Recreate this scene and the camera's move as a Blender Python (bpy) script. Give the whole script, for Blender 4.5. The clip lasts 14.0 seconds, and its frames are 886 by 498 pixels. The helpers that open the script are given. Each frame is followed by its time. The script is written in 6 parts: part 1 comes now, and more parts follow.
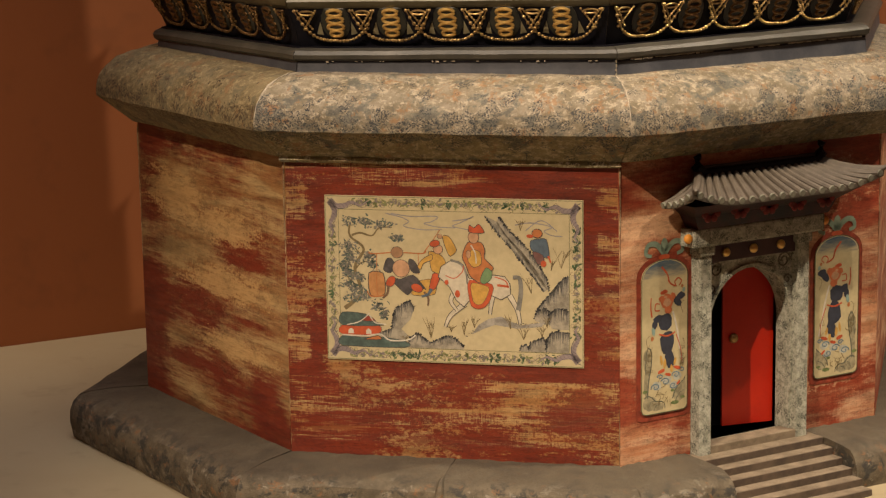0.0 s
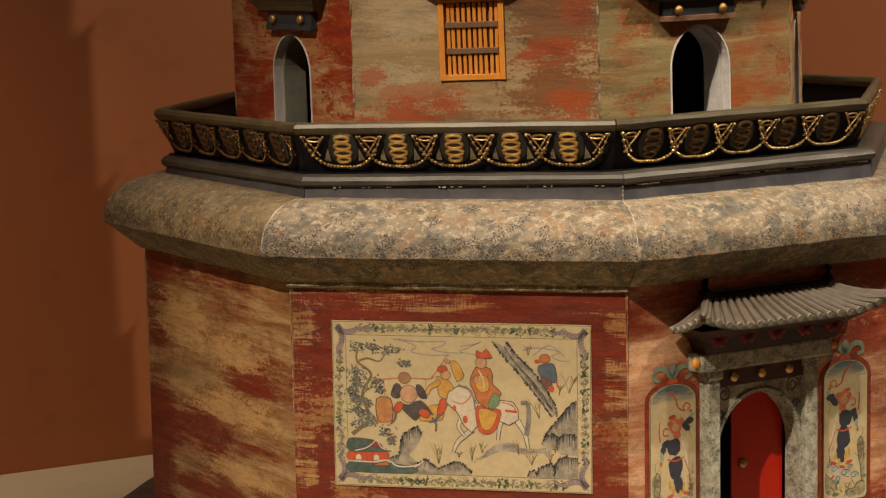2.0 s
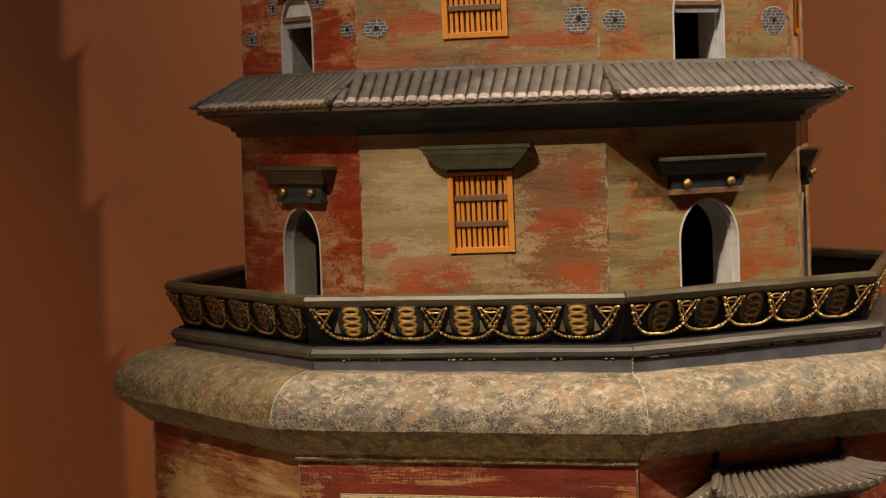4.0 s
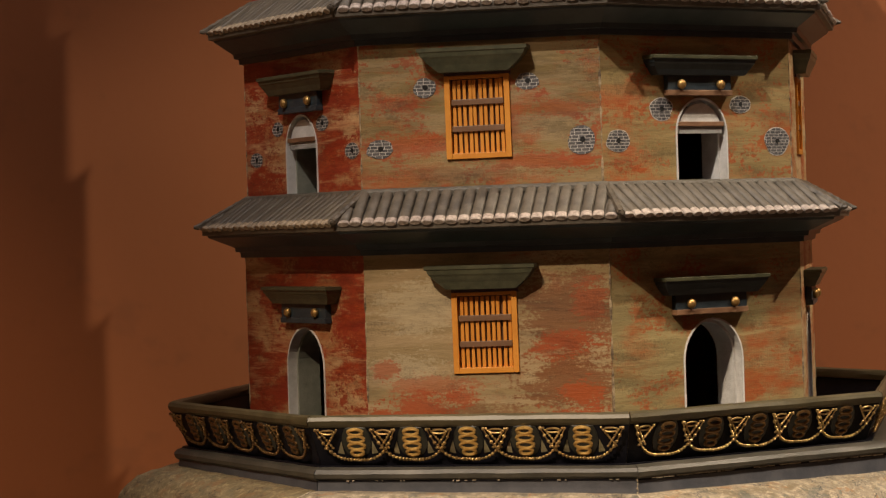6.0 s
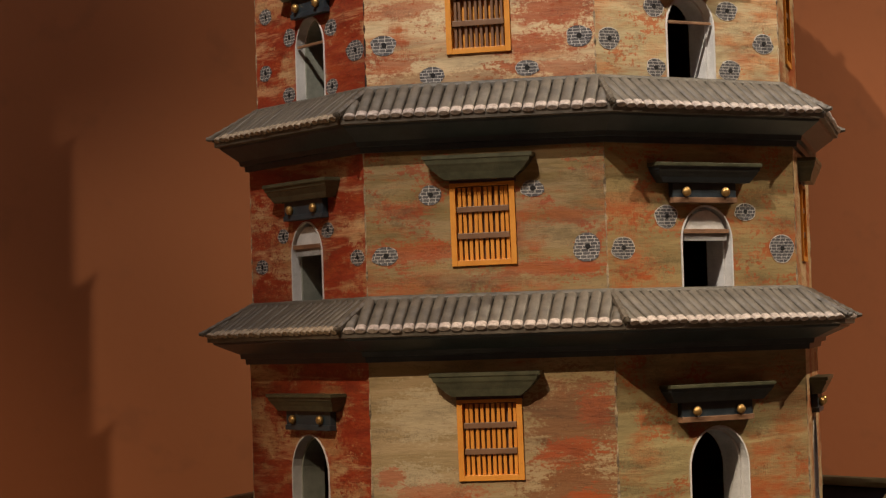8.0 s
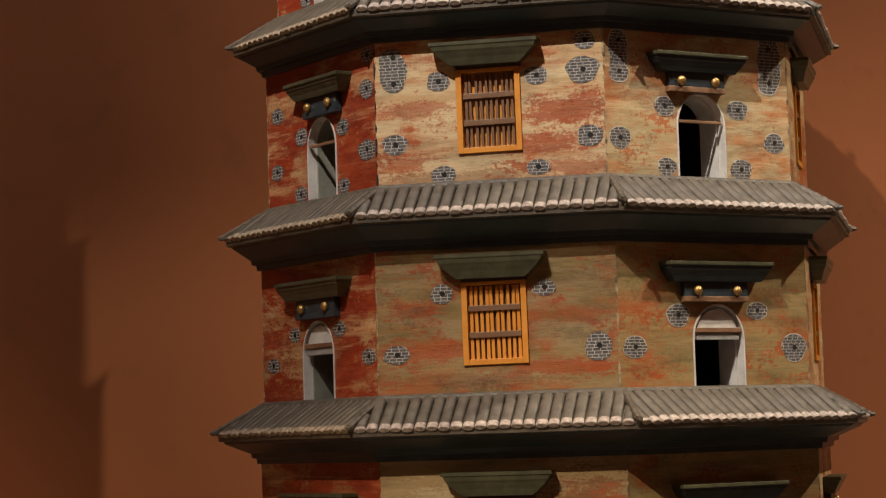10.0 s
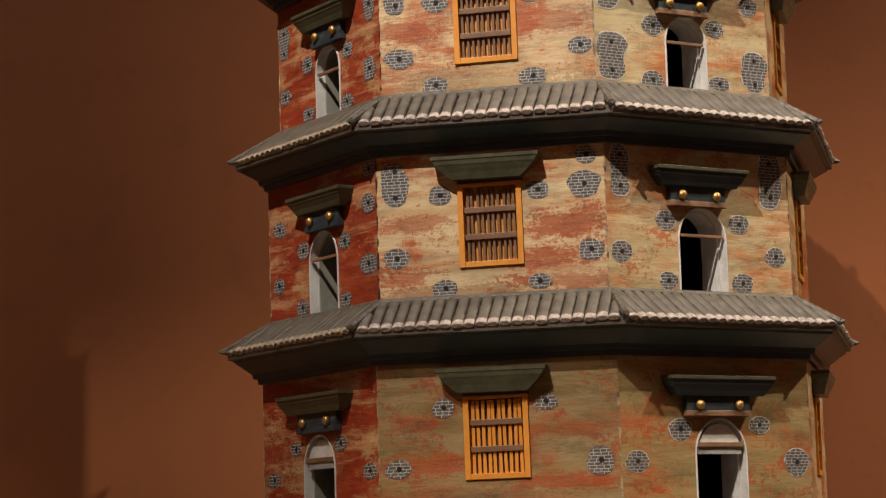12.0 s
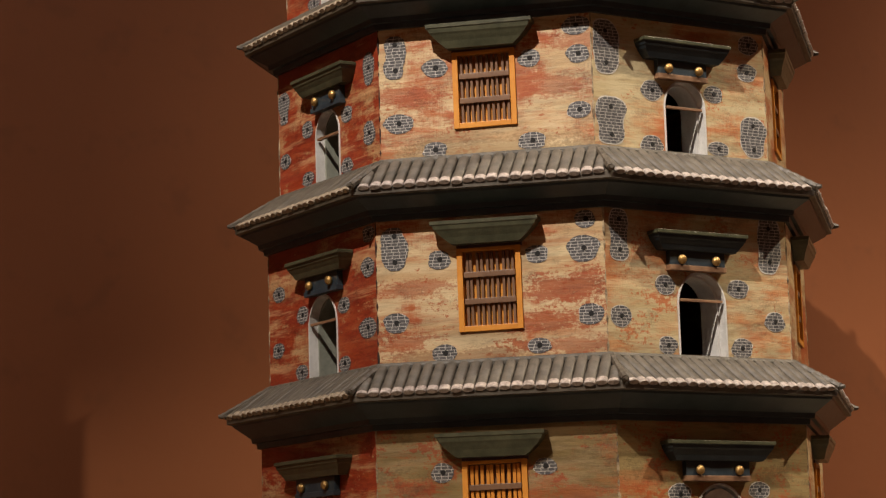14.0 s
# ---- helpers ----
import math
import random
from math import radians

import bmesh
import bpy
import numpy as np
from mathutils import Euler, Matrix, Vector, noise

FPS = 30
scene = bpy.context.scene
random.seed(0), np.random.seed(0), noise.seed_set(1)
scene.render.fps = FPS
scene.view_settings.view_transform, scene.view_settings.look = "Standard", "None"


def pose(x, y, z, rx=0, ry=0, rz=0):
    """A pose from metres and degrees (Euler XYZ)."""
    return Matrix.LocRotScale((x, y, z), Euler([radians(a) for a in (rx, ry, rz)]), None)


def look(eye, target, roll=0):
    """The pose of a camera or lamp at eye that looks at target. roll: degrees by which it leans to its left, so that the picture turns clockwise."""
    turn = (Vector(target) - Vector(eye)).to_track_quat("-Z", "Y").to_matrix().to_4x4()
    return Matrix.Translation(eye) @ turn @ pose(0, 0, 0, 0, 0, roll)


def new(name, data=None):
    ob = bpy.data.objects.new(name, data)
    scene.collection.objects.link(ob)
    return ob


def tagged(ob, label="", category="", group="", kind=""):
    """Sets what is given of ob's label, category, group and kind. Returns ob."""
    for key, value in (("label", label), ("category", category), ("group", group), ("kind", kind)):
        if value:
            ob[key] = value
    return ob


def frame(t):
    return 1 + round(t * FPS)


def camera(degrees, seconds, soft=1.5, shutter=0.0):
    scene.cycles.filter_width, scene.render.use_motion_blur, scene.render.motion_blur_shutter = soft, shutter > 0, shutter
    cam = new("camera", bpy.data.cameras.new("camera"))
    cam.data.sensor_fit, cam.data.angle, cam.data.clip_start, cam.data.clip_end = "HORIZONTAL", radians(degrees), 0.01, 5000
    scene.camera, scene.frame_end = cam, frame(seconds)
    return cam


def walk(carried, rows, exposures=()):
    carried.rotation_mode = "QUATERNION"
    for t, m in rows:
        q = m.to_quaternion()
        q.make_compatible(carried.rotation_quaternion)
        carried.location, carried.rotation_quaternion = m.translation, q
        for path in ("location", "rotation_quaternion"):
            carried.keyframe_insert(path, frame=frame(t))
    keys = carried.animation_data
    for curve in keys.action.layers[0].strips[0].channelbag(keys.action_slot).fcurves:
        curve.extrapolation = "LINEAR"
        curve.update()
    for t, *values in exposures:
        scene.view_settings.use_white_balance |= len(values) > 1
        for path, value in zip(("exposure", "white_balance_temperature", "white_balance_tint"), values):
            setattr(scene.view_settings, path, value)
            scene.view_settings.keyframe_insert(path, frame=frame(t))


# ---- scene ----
# ---------------------------------------------------------------- camera
Z0 = 0.95            # height of the model's wall foot above the room's floor
cam = camera(21.5, 14.0, soft=1.3)
EYE = (0.0, -1.5805, Z0 + 0.3846)
ROWS = [  # seconds, yaw, pitch, roll
    (0.0, 2.03, -10.74, -1.64), (0.5, 2.05, -10.63, -1.65), (1.0, 2.09, -10.08, -1.73), (1.5, 2.11, -8.98, -1.81),
    (2.0, 2.12, -7.66, -1.82), (2.5, 2.13, -6.59, -1.82), (3.0, 2.15, -5.44, -1.82), (3.5, 2.20, -4.41, -1.83),
    (4.0, 2.22, -3.42, -1.82), (6.5, 2.23, 0.22, -1.78), (7.0, 2.23, 0.94, -1.77), (7.5, 2.24, 1.56, -1.76),
    (8.0, 2.28, 2.16, -1.74), (10.5, 2.50, 5.34, -1.73), (11.0, 2.48, 6.14, -1.72), (11.5, 2.47, 6.82, -1.72),
    (12.0, 2.45, 7.39, -1.71), (12.5, 2.44, 7.85, -1.68), (13.0, 2.43, 8.35, -1.67), (13.5, 2.41, 8.76, -1.65),
    (14.0, 2.39, 8.97, -1.65),
]
walk(cam, [(t, pose(*EYE, 90 + p, 0, y) @ pose(0, 0, 0, 0, 0, r)) for t, y, p, r in ROWS], [(0, 0.0), (14, 0.0)])

# ---------------------------------------------------------------- light
world = bpy.data.worlds.new("world")
scene.world = world
world.use_nodes = True
world.node_tree.nodes["Background"].inputs[0].default_value = (0.05, 0.035, 0.025, 1)
world.node_tree.nodes["Background"].inputs[1].default_value = 0.3


def spot(az, el, dist, seen, aim, watts, cone, blend, radius, colour):
    """A ceiling spot, a key or an added wall fill, that stands az degrees to the right of the viewer's side and el
    degrees up, seen from one point, and is aimed at another.
    """
    a, e = radians(az), radians(el)
    eye = Vector(seen) + dist * Vector((math.cos(e) * math.sin(a), -math.cos(e) * math.cos(a), math.sin(e)))
    data = bpy.data.lights.new("spotlight", "SPOT")
    data.energy, data.spot_size, data.spot_blend, data.shadow_soft_size, data.color = watts, radians(cone), blend, radius, colour
    ob = new("spotlight", data)
    ob.matrix_world = look(eye, aim)
    return ob


YELLOW, AMBER = (1.0, 0.78, 0.555), (1.0, 0.70, 0.42)
spot(-28, 43.0, 7.0, (0, -0.2, Z0 + 0.16), (0.10, -0.06, Z0 - 0.09), 2080, 6.2, 1.0, 0.02, YELLOW)
spot(-22, 47.5, 6.9, (0, 0, Z0 + 0.55), (0.05, -0.05, Z0 + 0.86), 2900, 8.6, 1.0, 0.02, (1.0, 0.88, 0.77))
spot(82.3, 49, 6.0, (0, 0, Z0 + 0.45), (0, -0.05, Z0 + 0.36), 1120, 9.3, 0.12, 0.04, (1.0, 0.82, 0.60))
# added fill, aimed past the tower to brighten the right of the wall
spot(80, 55, 4.5, (0.6, 0.8, Z0 + 0.5), (0.66, 0.86, Z0 + 0.55), 1280, 17, 1.0, 0.05, YELLOW)
spot(32, 66, 6.0, (-0.05, -0.1, Z0), (0.06, -0.18, Z0 - 0.10), 640, 5.2, 1.0, 0.02, (1.0, 0.78, 0.53))
# added fill that brightens the left of the wall, clear of the tower
spot(-30, 35, 5.5, (-0.55, 0.14, Z0 + 0.20), (-0.55, 0.14, Z0 + 0.20), 780, 7.0, 1.0, 0.05, AMBER)
# soft overhead fill, added to lift the shadows; not a lamp of the room
glow = bpy.data.lights.new("gallery_light", "AREA")
glow.shape, glow.size, glow.energy, glow.color = "DISK", 4.0, 205, (1.0, 0.89, 0.86)
new("gallery_light", glow).matrix_world = look((0.5, -2.2, 6.9), (0.5, -2.2, 0))

# ---------------------------------------------------------------- materials


class Nodes:
    """A small wrapper to write node materials in few lines."""

    def __init__(self, name, rough=0.6, metal=0.0):
        self.mat = bpy.data.materials.new(name)
        self.mat.use_nodes = True
        self.t = self.mat.node_tree
        self.b = self.t.nodes["Principled BSDF"]
        self.b.inputs["Roughness"].default_value, self.b.inputs["Metallic"].default_value = rough, metal

    def node(self, kind, **values):
        n = self.t.nodes.new(kind)
        for k, v in values.items():
            s = n.inputs[k.replace("_", " ")]
            if isinstance(v, bpy.types.NodeSocket):
                self.t.links.new(v, s)
            else:
                s.default_value = v
        return n

    def coords(self, scale=(1, 1, 1), spread=1.0):
        tc = self.t.nodes.new("ShaderNodeTexCoord")
        info = self.t.nodes.new("ShaderNodeObjectInfo")
        mul = self.t.nodes.new("ShaderNodeMath")
        mul.operation = "MULTIPLY"
        self.t.links.new(info.outputs["Random"], mul.inputs[0])
        mul.inputs[1].default_value = spread
        add = self.t.nodes.new("ShaderNodeVectorMath")
        self.t.links.new(tc.outputs["Object"], add.inputs[0])
        self.t.links.new(mul.outputs[0], add.inputs[1])
        m = self.t.nodes.new("ShaderNodeMapping")
        m.inputs["Scale"].default_value = scale
        self.t.links.new(add.outputs[0], m.inputs["Vector"])
        return m.outputs[0]

    def noise(self, scale=(1, 1, 1), detail=5.0, rough=0.6, distort=0.0, spread=1.0):
        n = self.node("ShaderNodeTexNoise", Vector=self.coords(scale, spread), Scale=1.0, Detail=detail, Roughness=rough, Distortion=distort)
        return n.outputs["Fac"]

    def step(self, value, low, high):
        n = self.t.nodes.new("ShaderNodeMapRange")
        n.interpolation_type = "SMOOTHSTEP"
        self.t.links.new(value, n.inputs["Value"])
        n.inputs["From Min"].default_value, n.inputs["From Max"].default_value = low, high
        return n.outputs[0]

    def math(self, op, a, b):
        n = self.t.nodes.new("ShaderNodeMath")
        n.operation = op
        for s, v in zip(n.inputs, (a, b)):
            if isinstance(v, bpy.types.NodeSocket):
                self.t.links.new(v, s)
            else:
                s.default_value = v
        return n.outputs[0]

    def mix(self, fac, a, b):
        n = self.t.nodes.new("ShaderNodeMix")
        n.data_type = "RGBA"
        for s, v in ((n.inputs[0], fac), (n.inputs[6], a), (n.inputs[7], b)):
            if isinstance(v, bpy.types.NodeSocket):
                self.t.links.new(v, s)
            else:
                s.default_value = v if isinstance(v, float) else (*v, 1)
        return n.outputs[2]

    def shade(self, colour, amount):
        """The colour, darkened by the amount."""
        n = self.t.nodes.new("ShaderNodeMix")
        n.data_type, n.blend_type = "RGBA", "MULTIPLY"
        self.t.links.new(amount, n.inputs[0])
        self.t.links.new(colour, n.inputs[6])
        n.inputs[7].default_value = (0.3, 0.3, 0.3, 1)
        return n.outputs[2]

    def done(self, colour, bump=None, strength=0.3, distance=0.001, rough=None):
        if isinstance(colour, bpy.types.NodeSocket):
            self.t.links.new(colour, self.b.inputs["Base Color"])
        else:
            self.b.inputs["Base Color"].default_value = (*colour, 1)
        if bump is not None:
            n = self.node("ShaderNodeBump", Height=bump, Strength=strength, Distance=distance)
            self.t.links.new(n.outputs[0], self.b.inputs["Normal"])
        if rough is not None:
            self.t.links.new(rough, self.b.inputs["Roughness"])
        return self.mat


def worn_paint(name, under, under2, over, over2, level, seed=1.0, keep=(), speck=0.0, stretch=1.0, rough=0.55, soft=0.05, smear=1.0, rub=0.0, edge=0.003, hold=0.16, blots=()):
    """Paint in brushed, rubbed streaks along the panel, over a paler undercoat. keep: boxes (x, z, half width, half height) where it is whole; stains: soft brushed ovals of the same measures with a colour and a strength."""
    m = Nodes(name, rough)
    broad = m.noise((9 * stretch / smear, 9, 48 * stretch * smear), 4, 0.55, 0.3, 3.0 * seed)
    streak = m.noise((20 * stretch / smear, 20, 400 * smear), 5, 0.65, 0.0, 5.0 * seed)
    fine = m.noise((110 / smear, 110, 1500 * smear), 3, 0.7, 0.0, 7.0 * seed)
    weave = m.noise((1500, 1500, 160), 2, 0.6, 0.0, 8.0 * seed)
    wb, ws, wf, ww = (0.44, 0.26, 0.19, 0.11) if smear > 0.7 else (0.62, 0.18, 0.12, 0.08)
    h = m.math("ADD", m.math("MULTIPLY", broad, wb), m.math("ADD", m.math("MULTIPLY", streak, ws), m.math("ADD", m.math("MULTIPLY", fine, wf), m.math("MULTIPLY", weave, ww))))
    for x, z, hw, hh in keep:
        tc = m.t.nodes.new("ShaderNodeTexCoord")
        sep = m.t.nodes.new("ShaderNodeSeparateXYZ")
        m.t.links.new(tc.outputs["Object"], sep.inputs[0])
        dx = m.math("SUBTRACT", m.math("ABSOLUTE", m.math("SUBTRACT", sep.outputs[0], x), 0.0), hw)
        dz = m.math("SUBTRACT", m.math("ABSOLUTE", m.math("SUBTRACT", sep.outputs[2], z), 0.0), hh)
        d = m.math("MAXIMUM", dx, dz)
        h = m.math("ADD", h, m.math("MULTIPLY", m.math("SUBTRACT", 1.0, m.step(d, -edge, 2 * edge)), hold))
    mask = m.step(h, level - soft, level + soft)
    tone = m.noise((16, 16, 130), 4, 0.6, 0.2, 4.0)
    low = m.mix(m.step(tone, 0.38, 0.62), under, under2)
    high = m.mix(m.step(m.noise((50, 50, 240), 4, 0.65, 0.0, 9.0), 0.35, 0.68), over, over2)
    c = m.mix(mask, low, high)
    if rub:
        worn = m.math("ADD", m.math("MULTIPLY", m.noise((13, 13, 22), 4, 0.6, 0.5, 13.0), 0.52),
                      m.math("ADD", m.math("MULTIPLY", m.noise((520, 520, 700), 4, 0.75, 0.0, 12.0), 0.26), m.math("MULTIPLY", m.noise((80, 80, 300), 3, 0.7, 0.0, 14.0), 0.22)))
        c = m.mix(m.math("MULTIPLY", m.step(worn, 0.575 - rub, 0.625 - rub), 0.8), c, low)
        c = m.shade(c, m.math("MULTIPLY", m.step(m.noise((360, 360, 900), 4, 0.75, 0.0, 15.0), 0.48, 0.66), 0.4))
    if speck:
        dab = m.math("ADD", m.math("MULTIPLY", m.noise((30, 30, 50), 4, 0.6, 0.4, 6.0), 0.50),
                     m.math("ADD", m.math("MULTIPLY", m.noise((330, 330, 420), 3, 0.75, 0.0, 2.0), 0.38), m.math("MULTIPLY", m.noise((60, 60, 700), 3, 0.6, 0.0, 1.0), 0.12)))
        c = m.mix(m.math("MULTIPLY", m.step(dab, 0.560 - speck, 0.600 - speck), 0.88), c, over)
        wash = m.math("ADD", m.math("MULTIPLY", m.noise((15, 15, 120), 4, 0.6, 0.5, 21.0), 0.75), m.math("MULTIPLY", m.noise((60, 60, 900), 3, 0.7, 0.0, 22.0), 0.25))
        c = m.mix(m.math("MULTIPLY", m.step(wash, 0.52, 0.66), 0.62), c, over2)
        pale = m.math("ADD", m.math("MULTIPLY", m.noise((11, 11, 90), 4, 0.6, 0.5, 24.0), 0.75), m.math("MULTIPLY", m.noise((80, 80, 1000), 3, 0.7, 0.0, 25.0), 0.25))
        c = m.mix(m.math("MULTIPLY", m.step(pale, 0.52, 0.66), 0.5), c, tuple(min(0.75, 1.35 * x) for x in under))
    for x, z, hw, hh, tint, amount in blots:
        tc = m.t.nodes.new("ShaderNodeTexCoord")
        sep = m.t.nodes.new("ShaderNodeSeparateXYZ")
        m.t.links.new(tc.outputs["Object"], sep.inputs[0])
        dx, dz = m.math("DIVIDE", m.math("SUBTRACT", sep.outputs[0], x), hw), m.math("DIVIDE", m.math("SUBTRACT", sep.outputs[2], z), hh)
        d = m.math("SQRT", m.math("ADD", m.math("MULTIPLY", dx, dx), m.math("MULTIPLY", dz, dz)), 0.0)
        ragged = m.math("ADD", d, m.math("ADD", m.math("MULTIPLY", m.math("SUBTRACT", m.noise((55, 55, 190), 4, 0.65, 0.2, 0.0), 0.5), 2.6), m.math("MULTIPLY", m.math("SUBTRACT", m.noise((420, 420, 620), 3, 0.75, 0.0, 0.0), 0.5), 2.4)))
        c = m.mix(m.math("MULTIPLY", m.math("SUBTRACT", 1.0, m.step(ragged, 0.62, 1.08)), amount), c, tint)
    dirt = m.step(m.noise((14, 14, 60), 5, 0.7, 0.6, 11.0), 0.46, 0.72)
    c = m.shade(c, m.math("MULTIPLY", dirt, 0.55))
    blot = m.math("ADD", m.math("MULTIPLY", m.noise((40, 40, 70), 4, 0.7, 0.3, 17.0), 0.6), m.math("MULTIPLY", m.noise((900, 900, 900), 3, 0.8, 0.0, 18.0), 0.4))
    c = m.shade(c, m.math("MULTIPLY", m.step(blot, 0.53, 0.60), 0.38))
    grain = m.noise((120, 120, 800), 4, 0.7)
    c = m.shade(c, m.math("MULTIPLY", m.step(grain, 0.47, 0.70), 0.42 if smear > 0.7 else 0.22))
    return m.done(c, m.math("ADD", m.math("MULTIPLY", mask, 0.6), grain), 0.3, 0.0006, m.step(tone, -0.6, 1.6))


def mottled(name, a, b, dark, rust, scale=1.0, dark_level=0.58, rust_level=0.62, rough=0.7, bump=0.5):
    """Painted stone: two pale tones with clustered dark dots, rusty patches."""
    m = Nodes(name, rough)
    c = m.mix(m.step(m.noise((70 * scale,) * 3, 6, 0.75), 0.38, 0.62), a, b)
    rusty = m.step(m.noise((60 * scale, 60 * scale, 75 * scale), 6, 0.78, 0.0, 3.0), rust_level, rust_level + 0.12)
    c = m.mix(m.math("MULTIPLY", m.math("MULTIPLY", rusty, m.step(m.noise((330 * scale,) * 3, 3, 0.7, 0.0, 8.0), 0.42, 0.52)), 0.8), c, rust)
    blot = m.step(m.noise((38 * scale, 38 * scale, 46 * scale), 6, 0.75, 0.3, 5.0), dark_level, dark_level + 0.12)
    dots = m.step(m.noise((400 * scale,) * 3, 3, 0.7, 0.0, 2.0), 0.46, 0.53)
    c = m.mix(m.math("MULTIPLY", m.math("MULTIPLY", blot, dots), 0.9), c, dark)
    grain = m.noise((700, 700, 700), 5, 0.75)
    c = m.shade(c, m.math("MULTIPLY", m.step(grain, 0.46, 0.72), 0.5))
    return m.done(c, grain, bump, 0.0012)


def plain(name, a, b, scale=120.0, rough=0.5, metal=0.0, bump=0.25, stretch=1.0, distance=0.0006, gloss=0.5):
    m = Nodes(name, rough, metal)
    m.b.inputs["Specular IOR Level"].default_value = gloss
    n = m.noise((scale, scale, scale * stretch), 5, 0.65)
    fine = m.noise((scale * 7, scale * 7, scale * 7 * stretch), 3, 0.7)
    c = m.mix(m.step(n, 0.3, 0.7), a, b)
    c = m.mix(m.math("MULTIPLY", m.step(fine, 0.55, 0.75), 0.3), c, tuple(0.6 * x for x in a))
    return m.done(c, fine, bump, distance)


M_BASE_FRONT = worn_paint("worn red paint, mostly whole", (0.35, 0.165, 0.055), (0.42, 0.26, 0.105), (0.190, 0.026, 0.0075), (0.145, 0.018, 0.006), 0.475, 1.0, soft=0.02, rub=0.045,
                          keep=((0, 0.108, 0.083, 0.0535), (0.0, 0.004, 0.1, 0.003)),
                          blots=((0.078, 0.030, 0.026, 0.022, (0.16, 0.020, 0.006), 0.85), (0.088, 0.085, 0.012, 0.035, (0.17, 0.024, 0.007), 0.6), (-0.070, 0.020, 0.03, 0.010, (0.17, 0.024, 0.007), 0.7), (0.01, 0.012, 0.05, 0.006, (0.16, 0.022, 0.007), 0.7)))
M_BASE_SIDE = worn_paint("swept red paint on tan", (0.29, 0.15, 0.058), (0.42, 0.28, 0.125), (0.135, 0.016, 0.007), (0.19, 0.032, 0.012), 0.56, 1.7, stretch=0.8, smear=0.8, soft=0.075, rub=0.0, edge=0.010, hold=0.105,
                         keep=((-0.086, 0.09, 0.014, 0.1), (-0.02, 0.173, 0.07, 0.004), (0.055, 0.115, 0.05, 0.0045), (-0.05, 0.073, 0.045, 0.008), (0.06, 0.074, 0.05, 0.003), (-0.01, 0.031, 0.09, 0.006), (0.08, 0.020, 0.02, 0.018), (0.0, 0.002, 0.1, 0.004)),
                         blots=((-0.05, 0.140, 0.045, 0.016, (0.50, 0.315, 0.132), 0.8), (0.02, 0.128, 0.05, 0.012, (0.50, 0.315, 0.132), 0.8), (0.02, 0.092, 0.06, 0.011, (0.50, 0.315, 0.132), 0.8), (0.03, 0.052, 0.05, 0.008, (0.50, 0.315, 0.132), 0.8),
                                 (-0.04, 0.104, 0.03, 0.010, (0.36, 0.26, 0.12), 0.6), (0.045, 0.110, 0.036, 0.006, (0.17, 0.022, 0.008), 0.95), (-0.03, 0.074, 0.055, 0.007, (0.15, 0.020, 0.008), 0.9), (-0.02, 0.034, 0.07, 0.006, (0.15, 0.020, 0.008), 0.9)))
M_BASE_DOOR = worn_paint("pinkish worn paint", (0.62, 0.38, 0.225), (0.48, 0.21, 0.10), (0.25, 0.036, 0.014), (0.30, 0.065, 0.028), 0.49, 2.3, soft=0.07, smear=0.7, rub=0.05)
M_RED_WALL = worn_paint("red wall paint rubbed to cream", (0.50, 0.31, 0.15), (0.38, 0.17, 0.066), (0.255, 0.029, 0.010), (0.335, 0.060, 0.018), 0.455, 1.3, speck=0.04, soft=0.04, smear=0.55, rub=0.015)
RUSTY, UMBER, CHALK = (0.34, 0.066, 0.013), (0.19, 0.074, 0.024), (0.50, 0.42, 0.27)
